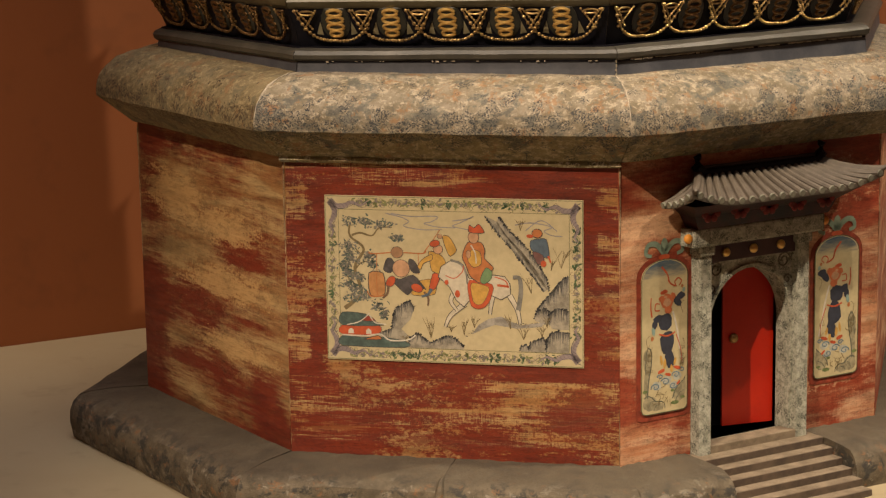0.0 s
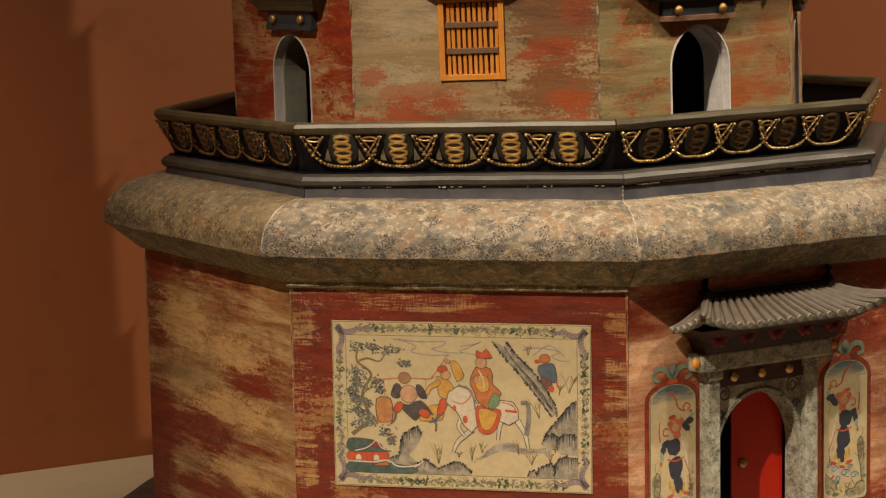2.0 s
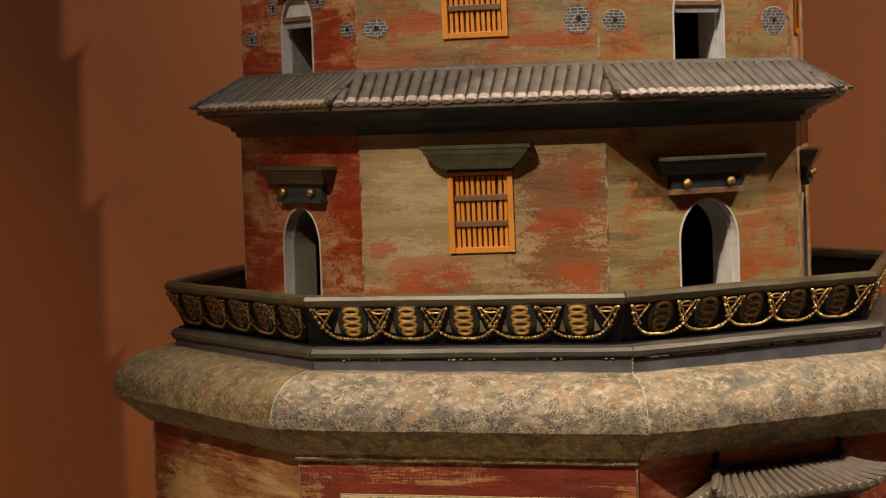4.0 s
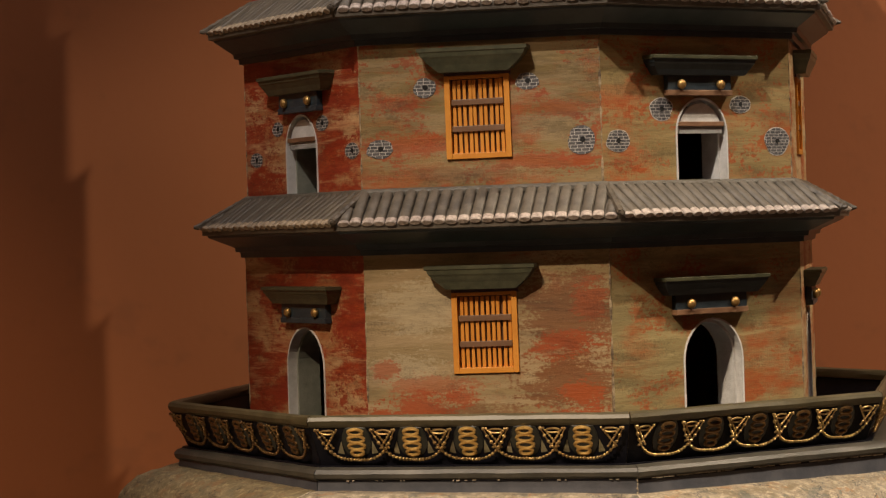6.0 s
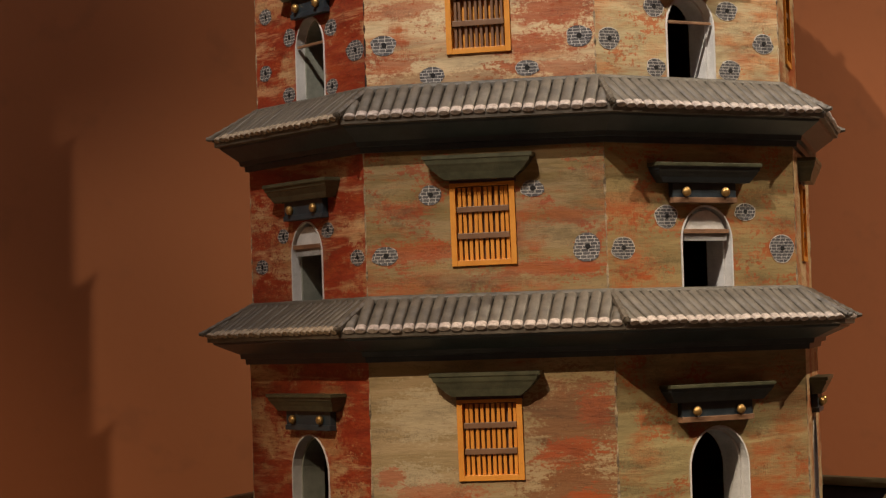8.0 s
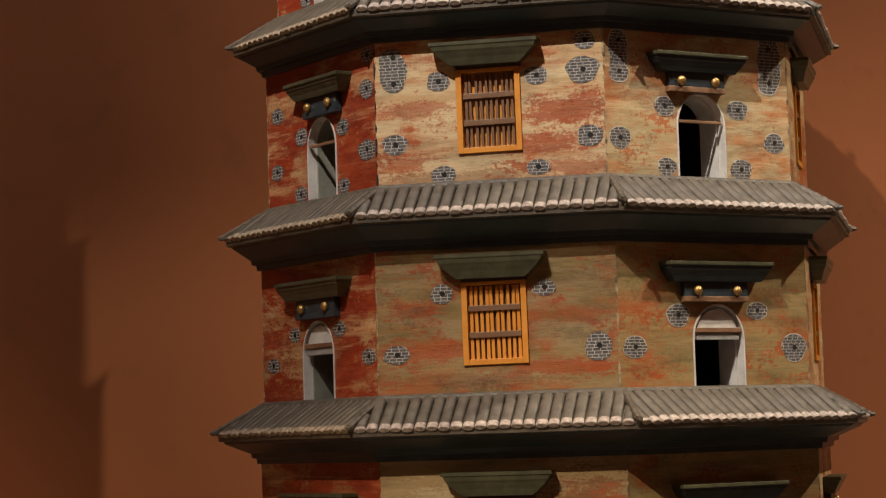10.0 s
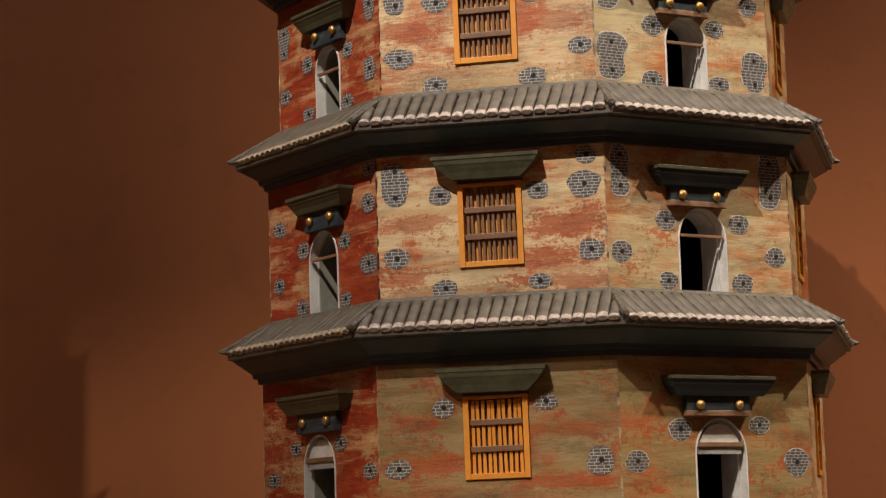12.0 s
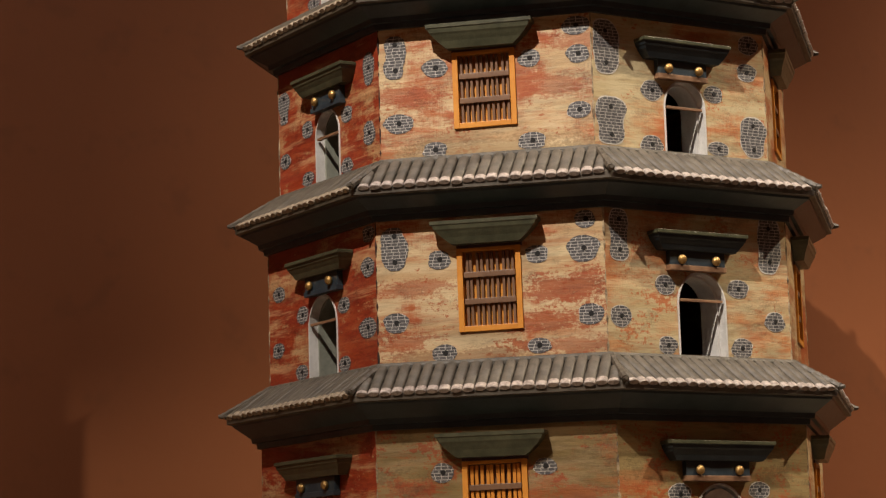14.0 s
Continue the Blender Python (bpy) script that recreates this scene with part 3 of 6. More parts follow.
structure("ceiling", new_box(-5.2, 5.2, -6.2, 0.6, 7.0, 7.1), M_CEIL, "dark gallery ceiling", "ceiling")
plinth = tagged(new("display_plinth"), "cream painted museum display plinth against the orange wall", "plinth")
plinth.matrix_basis = ROOM
part("plinth_top", new_box(-1.6, 1.6, -0.62, 0.394, TOP - 0.03, TOP, 0.002), M_PLINTH, plinth, "cream painted top board")
part("plinth_body", new_box(-1.58, 1.58, -0.60, 0.394, 0, TOP - 0.03), M_PLINTH, plinth, "cream painted body")

# ---------------------------------------------------------------- the pagoda
pagoda = tagged(new("pagoda_model"), "painted wooden model of an octagonal Chinese pagoda with tiled eaves", "pagoda model")
pagoda.location = (0, 0, TOP)

FOOT_P = [(0.255, -0.031), (0.3125, -0.031), (0.3150, -0.020), (0.3145, -0.0115), (0.3120, -0.0055), (0.3070, -0.0015), (0.300, 0.0003), (0.285, 0.0014), (0.255, 0.0020)]
CORN_P = [(0.250, 0.1822), (0.2650, 0.1822), (0.2884, 0.2004), (0.2884, 0.2047), (0.2876, 0.2094), (0.2855, 0.2147),
          (0.2810, 0.2204), (0.274, 0.2254), (0.265, 0.2288), (0.253, 0.2310), (0.240, 0.2312)]
FILLET_P = [(0.250, 0.1792), (0.2652, 0.1792), (0.2667, 0.1807), (0.2662, 0.1828), (0.250, 0.1828)]
SKIRT_P = [(0.232, 0.2280), (0.2498, 0.2280), (0.2486, 0.2388), (0.232, 0.2388)]
BEAD_P = [(0.230, 0.2388), (0.2492, 0.2388), (0.2514, 0.2404), (0.2518, 0.2428), (0.2502, 0.2450), (0.2464, 0.2462), (0.230, 0.2464)]
DECK_P = [(0.170, 0.238), (0.243, 0.238), (0.243, 0.2470), (0.170, 0.2470)]
RAIL_P = [(0.2440, 0.2708), (0.2490, 0.2700), (0.2510, 0.2718), (0.2516, 0.2740), (0.2505, 0.2762), (0.2482, 0.2773), (0.2455, 0.2763), (0.2440, 0.2740)]
PANEL_P = [(0.2365, 0.2462), (0.2387, 0.2462), (0.2492, 0.2712), (0.2468, 0.2712)]
OFF2, OFF_BEAD = Vector((0.0019, 0, 0)), Vector((0.0054, 0, 0))
FACES = range(-3, 5)
for k in FACES:
    for lo, hi in (((None, -0.0521), (0.0414, None)) if k == 1 else ((None, 0.0015), (0.0018, None)) if k == 0 else ((None, None),)):
        part("foot_block", sector(FOOT_P, 14, 0.0006, 0.0001, k + 20, lo, hi), M_FOOT, pagoda, "rounded stone foot moulding, dusty brown with dark stains", face_frame(k), True)
    part("cornice_block", sector(CORN_P, 16, 0.0004, 0.0003, k + 40), M_STONE if k > -1 else M_STONE_DIM_SIDE, pagoda, "bulging cornice painted as speckled pinkish stone", face_frame(k), True)
    if k == 0:
        part("cornice_fillet", sector(FILLET_P, 10, 0.0002, 0.0003, k + 140), M_FILLET, pagoda, "thin pale speckled strip under the cornice", face_frame(k))
    part("skirt_board", sector(SKIRT_P, 8, 0.0002, 0.0003, k + 60), M_SLATE, pagoda, "slate grey painted board", face_frame(k, 0, -0.25, OFF_BEAD))
    part("bead_moulding", sector(BEAD_P, 10, 0.00025, 0.0002, k + 80), M_BEAD, pagoda, "rounded brown grey moulding", face_frame(k, 0, -0.25, OFF_BEAD), True)
    part("deck_board", sector(DECK_P, 4, 0, 0.0001, k), M_BLACK, pagoda, "dark deck board", face_frame(k, 0, -0.25, OFF2))

# base walls, one panel a face; the door's face has an arched opening
BAP = 0.2620 * C
DOOR_C, DOOR_HW, DOOR_TOP = -0.0061, 0.0320, 0.1135
for k in FACES:
    hole = arch_loop(DOOR_C, DOOR_HW, 0.004, DOOR_TOP, 16, 1.15) if k == 1 else None
    mat = {0: M_BASE_FRONT, 1: M_BASE_DOOR, 2: M_BASE_DOOR}.get(k, M_BASE_SIDE)
    part("base_wall", holed_panel(0.2606 * S, 0.2641 * S, 0.0, 0.1826, hole, 0.004), mat, pagoda,
         {0: "dark red painted panel rubbed to bare tan wood", 1: "pinkish red worn panel with an arched doorway"}.get(k, "streaky red and tan worn panel"), face_frame(k, BAP))
part("base_core", new_box(-0.15, 0.15, -0.15, 0.15, 0.0, 0.178), M_INSIDE, pagoda, "dark inside of the base", face_frame(1, -0.02))

# ---------------------------------------------------------------- balustrade
SLANT = math.atan2((0.2492 - 0.2392) * C, 0.2712 - 0.2480)
RISE = (0.2712 - 0.2480) / math.cos(SLANT)
PITCH = 0.0338


def slant_frame(k):
    """Frame on the outer side of the leaning balustrade panel: x along, z up the lean, origin at its foot."""
    return face_frame(k, 0.2392 * C + 0.0002, -0.25, OFF2) @ Matrix.Translation((0, 0, 0.2480)) @ Matrix.Rotation(SLANT, 4, "X")


def medallion():
    """Four gilt oval rings one above another, getting smaller downwards."""
    bm = bmesh.new()
    for z, rx, rz in ((0.0212, 0.0044, 0.0019), (0.0167, 0.0049, 0.0021), (0.0121, 0.0049, 0.0021), (0.0079, 0.0037, 0.0019)):
        n = 16
        ring = [(rx * math.cos(2 * math.pi * i / n), -0.0013, z + rz * math.sin(2 * math.pi * i / n)) for i in range(n + 1)]
        tube(bm, ring, 0.00105, 6, False)
    return bm


def petal():
    """The dark egg-shaped boss behind the rings."""
    bm = bmesh.new()
    bmesh.ops.create_uvsphere(bm, u_segments=14, v_segments=8, radius=1, matrix=Matrix.LocRotScale((0, 0.0, 0.0150), None, (0.0092, 0.0016, 0.0118)))
    for v in bm.verts:
        v.co.z = min(v.co.z, RISE - 0.0008)
    return bm


def garland(r):
    """A string of gilt beads that hangs under one medallion and rises past its neighbours."""
    bm = bmesh.new()
    n = 25
    tube(bm, [(f * 0.0240, -0.0021 - 0.0006 * (f > 0), 0.0036 + 0.0195 * abs(f) ** 3.2) for f in (i / 10 - 1 for i in range(21))], 0.0004, 5)
    for i in range(n):
        f = 2 * i / (n - 1) - 1
        x = f * 0.0240
        z = 0.0036 + 0.0195 * abs(f) ** 3.2
        bmesh.ops.create_icosphere(bm, subdivisions=1, radius=0.00116 * r.uniform(0.85, 1.12), matrix=Matrix.Translation((x, -0.0021 - 0.0006 * (f > 0), z)))
    return bm


def sprig():
    """Two crossing strings of small gilt beads between two medallions, with an open leaf at the top."""
    bm = bmesh.new()
    for sgn in (-1, 1):
        y = -0.0013 - 0.0005 * (sgn > 0)
        tube(bm, [(sgn * 0.0056, y, 0.0228), (sgn * 0.0016, y, 0.0169), (-sgn * 0.0024, y, 0.0110)], 0.0004, 5)
        for i in range(8):
            f = i / 7
            bmesh.ops.create_icosphere(bm, subdivisions=1, radius=0.00085, matrix=Matrix.Translation((sgn * (0.0056 - 0.0080 * f), y, 0.0228 - 0.0118 * f)))
    ring = [(0.0042 * math.cos(t), -0.0013, 0.0212 + 0.0013 * math.sin(t)) for t in (2 * math.pi * i / 12 for i in range(13))]
    tube(bm, ring, 0.0006, 5, False)
    return bm


for k in FACES:
    part("handrail", sector(RAIL_P, 12, 0.0002, 0.0004, k + 100), M_RAIL, pagoda, "rounded olive brown handrail", face_frame(k, 0, -0.25, OFF2), True)
    panel = part("balustrade_panel", sector(PANEL_P, 4, 0, 0.0002, k), M_BLACK, pagoda, "leaning black lacquered balustrade panel with gilt ornament", face_frame(k, 0, -0.25, OFF2))
    if abs(k) > 2:
        continue
    inv = panel.matrix_basis.inverted()
    r = random.Random(k + 5)
    for i in range(-2, 4):
        at = inv @ slant_frame(k) @ Matrix.Translation((i * PITCH, 0, 0))
        if i < 3:
            for name, make, mat, label in (("medallion", medallion, M_GOLD if k == 0 else M_GILT_SHADED, "four gilt oval rings"), ("boss", petal, M_BOSS, "dark olive egg-shaped boss")):
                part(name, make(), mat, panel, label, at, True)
            part("bead_garland", garland(r), M_GILT_DULL if k >= 0 else M_GILT_SHADED, panel, "string of gilt beads", at, True)
            # Thin pale triangles beside each boss, on the front face only.
            for side in (-1, 1) if k == 0 else ():
                wedge = bmesh.new()
                wedge.faces.new([wedge.verts.new((side * x, -0.0003, z)) for x, z in ((0.0094, 0.0150), (0.0124, 0.0072), (0.0084, 0.0064))])
                bmesh.ops.solidify(wedge, geom=wedge.faces[:], thickness=0.0003)
                part("pale_inlay", wedge, M_HEM, panel, "small pale three-cornered wedge", at)
        part("gilt_sprig", sprig(), M_GILT_DULL, panel, "crossed gilt leaves", at @ Matrix.Translation((-PITCH / 2, 0, 0)), True)

# ---------------------------------------------------------------- picture on the base
PIC_W, PIC_H = 0.1548, 0.0995
pic = part("picture_panel", new_box(-PIC_W / 2, PIC_W / 2, -0.0009, 0, -PIC_H / 2, PIC_H / 2, 0.0003),
           flat("ivory picture ground", (0.49, 0.415, 0.245), 0.05), pagoda, "ivory painted picture panel with a border of vines",
           face_frame(0, BAP + 0.0001) @ Matrix.Translation((0.0019, 0, 0.1101)))
INK, INK2 = flat("black ink wash", (0.03, 0.032, 0.035)), flat("grey ink wash", (0.22, 0.21, 0.18), 0.2)
PINE, LEAF = flat("blue green pigment", (0.085, 0.13, 0.115), 0.2), flat("leaf green pigment", (0.17, 0.22, 0.08), 0.2)
TWIG = flat("olive brown pigment", (0.20, 0.15, 0.07))
VERM, OCHRE = flat("vermilion pigment", (0.50, 0.09, 0.03)), flat("ochre pigment", (0.55, 0.32, 0.07))
RUST, LILAC = flat("orange brown pigment", (0.46, 0.16, 0.05)), flat("lilac grey pigment", (0.27, 0.22, 0.22))
BLUE, TEAL = flat("slate blue pigment", (0.09, 0.13, 0.17)), flat("pale teal pigment", (0.24, 0.35, 0.31))
FLESH, WHITE = flat("pale flesh pigment", (0.52, 0.30, 0.17)), flat("white pigment", (0.60, 0.56, 0.47))


def pp(u, v):
    """A place on the picture: u from its left edge and v from its top, in hundredths of its width."""
    return (u / 100 - 0.5) * PIC_W, PIC_H / 2 - v / 100 * PIC_W


class Brush:
    """Flat strokes of one pigment on a panel, in layers a hair apart."""
    layer = 0

    def __init__(self, place=pp, base=-0.0009):
        self.bm, self.place = bmesh.new(), place
        Brush.layer += 1
        self.y = base - 0.000003 * Brush.layer

    def poly(self, pts):
        vs = [self.bm.verts.new((x, self.y, z)) for x, z in pts]
        e = [self.bm.edges.new((vs[i], vs[(i + 1) % len(vs)])) for i in range(len(vs))]
        bmesh.ops.triangle_fill(self.bm, use_beauty=True, edges=e)
        return self

    def spot(self, u, v, ru, rv, turn=0.0, wob=0.0, n=14, seed=0):
        r = random.Random(seed + int(u * 31 + v * 17))
        x0, z0 = self.place(u, v)
        k = self.place(1, 0)[0] - self.place(0, 0)[0]
        c, s = math.cos(radians(turn)), math.sin(radians(turn))
        pts = []
        for i in range(n):
            a, f = 2 * math.pi * i / n, 1 + r.uniform(-wob, wob)
            x, z = ru * f * math.cos(a), rv * f * math.sin(a)
            pts.append((x0 + k * (c * x - s * z), z0 + k * (s * x + c * z)))
        return self.poly(pts)

    def line(self, pts, w):
        """A stroke through a few points, rounded between them; w: its widths from start to end."""
        p = [Vector((*self.place(*q), 0)) for q in pts]
        k = self.place(1, 0)[0] - self.place(0, 0)[0]
        path = []
        for i in range(len(p) - 1):
            a, b, c, d = p[max(i - 1, 0)], p[i], p[i + 1], p[min(i + 2, len(p) - 1)]
            for j in range(5):
                t = j / 5
                path.append(0.5 * (2 * b + (c - a) * t + (2 * a - 5 * b + 4 * c - d) * t * t + (3 * b - a - 3 * c + d) * t ** 3))
        path.append(p[-1])
        w = w if isinstance(w, (tuple, list)) else (w, w)
        rows = []
        for i, q in enumerate(path):
            d = path[min(i + 1, len(path) - 1)] - path[max(i - 1, 0)]
            o = Vector((-d.y, d.x, 0)).normalized() * (0.5 * k * (w[0] + (w[1] - w[0]) * i / (len(path) - 1)))
            rows.append([self.bm.verts.new((e.x, self.y, e.y)) for e in (q - o, q + o)])
        for a, b in zip(rows, rows[1:]):
            self.bm.faces.new((a[0], b[0], b[1], a[1]))
        return self

    def put(self, name, mat, parent, kind=""):
        return tagged(part(name, self.bm, mat, parent), kind=kind)


def vines():
    r = random.Random(3)
    b, g, l, l2, v2 = Brush(), Brush(), Brush(), Brush(), Brush()
    for x0, y0, x1, y1 in ((11, 2.7, 89, 2.7), (11, 61.6, 89, 61.6), (2.6, 12, 2.6, 52), (97.4, 12, 97.4, 52)):
        up = x0 == x1
        n = int(max(abs(x1 - x0), abs(y1 - y0)) / 3.1)
        for o0, brush, w in ((1.3, b, 0.2), (-1.2, g, 0.17), (0.6, v2, 0.14)):
            pts = []
            for i in range(n + 1):
                f, o = i / n, o0 * (-1) ** i * r.uniform(0.6, 1.25)
                pts.append((x0 + (o if up else (x1 - x0) * f + r.uniform(-0.5, 0.5)), y0 + ((y1 - y0) * f + r.uniform(-0.5, 0.5) if up else o)))
            brush.line(pts, w)
            for u, v in pts:
                a = r.uniform(0, 6)
                p = [(u, v), (u + 1.0 * math.cos(a), v + 1.0 * math.sin(a)), (u + 1.5 * math.cos(a + 0.9), v + 1.4 * math.sin(a + 0.9)), (u + 1.0 * math.cos(a + 1.8), v + 1.0 * math.sin(a + 1.8))]
                brush.line([(min(98.8, max(1.0, q)), min(63.0, max(1.0, z))) for q, z in p], (0.18, 0.1))
        for i in range(n + 1):
            u, v = x0 + (x1 - x0) * i / n, y0 + (y1 - y0) * i / n
            kind = r.random()
            for _ in range(10 if kind < 0.6 else 6):
                (l if kind < 0.35 else l2 if r.random() < 0.7 else v2).spot(min(98.8, max(1.2, u + r.gauss(0, 0.8))), min(63.0, max(1.2, v + r.gauss(0, 0.8))), r.uniform(0.45, 0.95), r.uniform(0.25, 0.5), r.uniform(0, 180), 0.3, 7, r.randint(0, 999))
    for u, v in ((4.3, 4.2), (95.7, 4.2), (4.3, 60.0), (95.7, 60.0)):
        c, d = Brush(), Brush()
        s, q = (1 if u < 50 else -1), (1 if v < 30 else -1)
        for tips, w in (([(u - 2.4 * s, v - 2.2 * q), (u, v), (u + 3.4 * s, v - 0.2 * q), (u + 6.6 * s, v - 1.5 * q), (u + 10 * s, v - 0.4 * q), (u + 13 * s, v - 2.4 * q)], (3.0, 0.3)),
                        ([(u - 2.2 * s, v - 2.0 * q), (u - 0.4 * s, v + 1.2 * q), (u - 0.8 * s, v + 4.2 * q), (u - 2.2 * s, v + 7 * q), (u - 1.0 * s, v + 10 * q), (u - 2.4 * s, v + 12 * q)], (2.8, 0.3))):
            c.line(tips, w)
            d.line([(x + 0.9 * s, y + 0.9 * q) for x, y in tips], (0.28, 0.12))
            for j in range(9):
                f = j / 9 * (len(tips) - 2)
                a, e = tips[int(f)], tips[int(f) + 1]
                x, y = a[0] + (e[0] - a[0]) * (f % 1), a[1] + (e[1] - a[1]) * (f % 1)
                d.line([(x - 0.8 * s, y - 0.8 * q), (x + 0.3 * s, y - 0.3 * q), (x + 0.8 * s, y + 0.8 * q)], (0.2, 0.12))
        c.put("painted_scroll", LILAC, pic), d.put("painted_scroll_rib", flat("dark violet line", (0.10, 0.085, 0.095)), pic)
    b.put("painted_vine", TWIG, pic, "stuff"), g.put("painted_vine", flat("dull green vine", (0.15, 0.17, 0.08)), pic, "stuff"), v2.put("painted_vine", flat("grey violet vine", (0.20, 0.17, 0.16)), pic, "stuff")
    l.put("painted_leaves", flat("deep green pigment", (0.075, 0.13, 0.055), 0.2), pic, "stuff"), l2.put("painted_leaves", flat("olive green pigment", (0.22, 0.24, 0.085), 0.2), pic, "stuff")
    f = Brush()
    for m in (0.35, 5.4):
        c = [(m, m), (100 - m, m), (100 - m, 64.2 - m), (m, 64.2 - m), (m, m)]
        for p, q in zip(c, c[1:]):
            f.line([p, q], 0.2)
    f.put("painted_frame_line", flat("dull green line", (0.13, 0.14, 0.06)), pic)


HAIR = flat("fine ink line", (0.06, 0.055, 0.05))


def shape(name, mat, pts, ink=0.22):
    """A patch of colour with rounded corners and a thin ink outline."""
    n = len(pts)
    fine = []
    for i in range(n):
        a, b, c, d = (Vector(pts[(i + j) % n]) for j in (-1, 0, 1, 2))
        for t in (0.0, 0.34, 0.67):
            fine.append(tuple(b + 0.5 * t * (c - a) * 0.8 + t * t * (a * 0.8 - 2.2 * b + 1.8 * c - 0.4 * d) * 1.0 + t ** 3 * (-0.4 * a + 1.2 * b - 1.2 * c + 0.4 * d)) if n < 14 else tuple(b.lerp(c, t)))
    pts = fine
    Brush().poly([pp(*p) for p in pts]).put(name, mat, pic)
    if ink:
        b = Brush()
        for p, q in zip(pts, pts[1:] + pts[:1]):
            b.line([p, q], ink)
        b.put("painted_outline", HAIR, pic, "stuff")


def oval(u, v, a, b, turn=0.0, n=16, wob=0.0, seed=0):
    r = random.Random(seed)
    c, s = math.cos(radians(turn)), math.sin(radians(turn))
    out = []
    for i in range(n):
        t, f = 2 * math.pi * i / n, 1 + r.uniform(-wob, wob)
        x, y = a * f * math.cos(t), b * f * math.sin(t)
        out.append((u + c * x - s * y, v + s * x + c * y))
    return out


def landscape():
    r = random.Random(8)
    WASH = flat("grey wash line", (0.27, 0.26, 0.27))
    for pts in (((24, 6.6), (30, 8), (33, 9.6), (31, 11.4), (38, 12.6), (46, 12.4)), ((26, 6.6), (34, 7.6), (44, 7.4), (42, 9.4), (39, 10.2), (44, 11.4), (51, 11.6)), ((50, 9), (56, 8), (58, 7), (53, 9.6), (50, 11), (56, 12.2)),
                ((74, 10), (80, 9), (88, 10.4), (85, 12), (88, 13.6), (92, 13.8)), ((78, 12), (84, 8), (90, 12))):
        Brush().line(pts, (0.42, 0.34)).put("painted_cloud_line", WASH, pic)
    t = Brush()
    t.line([(7.2, 44), (11, 41), (14, 37), (11.5, 28), (15.2, 20.6), (9.8, 15.6), (10.1, 10.5)], (1.7, 0.7))
    t.line([(10.5, 15.4), (14, 14.4), (18.5, 15.4), (21.4, 12.3), (26.5, 12)], (0.9, 0.35))
    t.line([(11.5, 29), (14, 26), (17, 25.5)], (0.6, 0.3)), t.line([(12, 20.6), (14, 22.4), (15, 21)], (0.5, 0.4)), t.line([(8, 31), (11, 34), (13.6, 35)], (0.5, 0.5))
    t.put("painted_pine_trunk", TWIG, pic)
    n, n2 = Brush(), Brush()
    for u, v, w in ((10.5, 9.8, 4.4), (16, 10.2, 3.6), (22.5, 11, 5.5), (28.6, 16, 3.2), (9.6, 19.6, 4.4), (9, 22.6, 3.6), (17, 23.3, 3.4), (10.5, 25, 4.5), (18.6, 26.5, 2.6), (9, 30, 3.6), (12.5, 31.5, 4.2), (8.6, 34.5, 3.6), (12, 36, 3.4),
                    (10.2, 39.5, 5), (15, 39, 4), (20.6, 43, 3.2), (22.6, 46, 2.4), (8, 27.5, 3)):
        for _ in range(52):
            b = n if r.random() < 0.6 else n2
            b.spot(u + r.gauss(0, w * 0.4), v + r.gauss(0, 0.95), r.uniform(0.4, 0.85), r.uniform(0.16, 0.36), r.uniform(-70, 70), 0.3, 6, r.randint(0, 999))
    n.put("painted_pine_needles", PINE, pic, "stuff"), n2.put("painted_pine_shade", INK2, pic, "stuff")
    washes = [flat("pale grey wash", (0.36, 0.325, 0.25), 0.2), flat("middle grey wash", (0.24, 0.225, 0.19), 0.25), flat("dark grey wash", (0.125, 0.12, 0.11), 0.25)]
    tones, d = [Brush(), Brush(), Brush()], Brush()

    def rock(top, foot, shade=1.0):
        """A rock of ink washes: pale below, darker towards its upper edge, with a broken black outline."""
        tones[0].poly([pp(*p) for p in top + foot[::-1]])
        for (a, b), (c, e) in zip(top, top[1:]):
            n = max(3, int(math.hypot(c - a, e - b) * 1.8))
            for i in range(n):
                f = (i + r.random()) / n
                u, v = a + (c - a) * f, b + (e - b) * f
                g = min(range(len(foot)), key=lambda j: abs(foot[j][0] - u) + 0.5 * abs(foot[j][1] - v))
                du, dv = (foot[g][0] - u) * 0.35, foot[g][1] - v
                for k, reach in ((1, r.uniform(0.35, 0.75)), (2, r.uniform(0.12, 0.42))):
                    tones[k].line([(u, v), (u + du * reach * 0.5, v + dv * reach * 0.5), (u + du * reach, v + dv * reach)], (r.uniform(0.5, 0.95) * shade, 0.08))
                if r.random() < 0.75 * shade:
                    d.spot(u + r.uniform(-0.2, 0.2), v + r.uniform(-0.2, 0.2), r.uniform(0.3, 0.7), r.uniform(0.18, 0.42), r.uniform(0, 90), 0.45, 8, i)

    rock([(21.0, 53.0), (25.5, 51.4), (26.3, 46.5), (27.2, 43.3), (30.0, 41.8), (33.0, 40.0), (34.6, 42.9)], [(23.9, 56.2), (28.7, 56.4), (32.6, 54.4), (29.4, 51.4), (33.2, 47.4)])
    rock([(31, 58.4), (33, 54.5), (36, 52.6), (38, 54.6), (41, 56.2), (44, 54.8), (48, 53.4), (51, 54.6), (53.8, 57.4)], [(33, 58.6), (40, 58.6), (47, 58.6), (53.8, 58.6)])
    rock([(81.6, 42.5), (85.8, 37.6), (89.6, 33.0), (92.6, 29.6), (94.4, 29.0)], [(83, 44), (88, 43), (94.4, 42)])
    rock([(80.8, 45.6), (82.2, 42.6), (85.2, 41.4), (87.6, 43.2)], [(81.6, 46.6), (85, 47.8), (87.6, 47.6)])
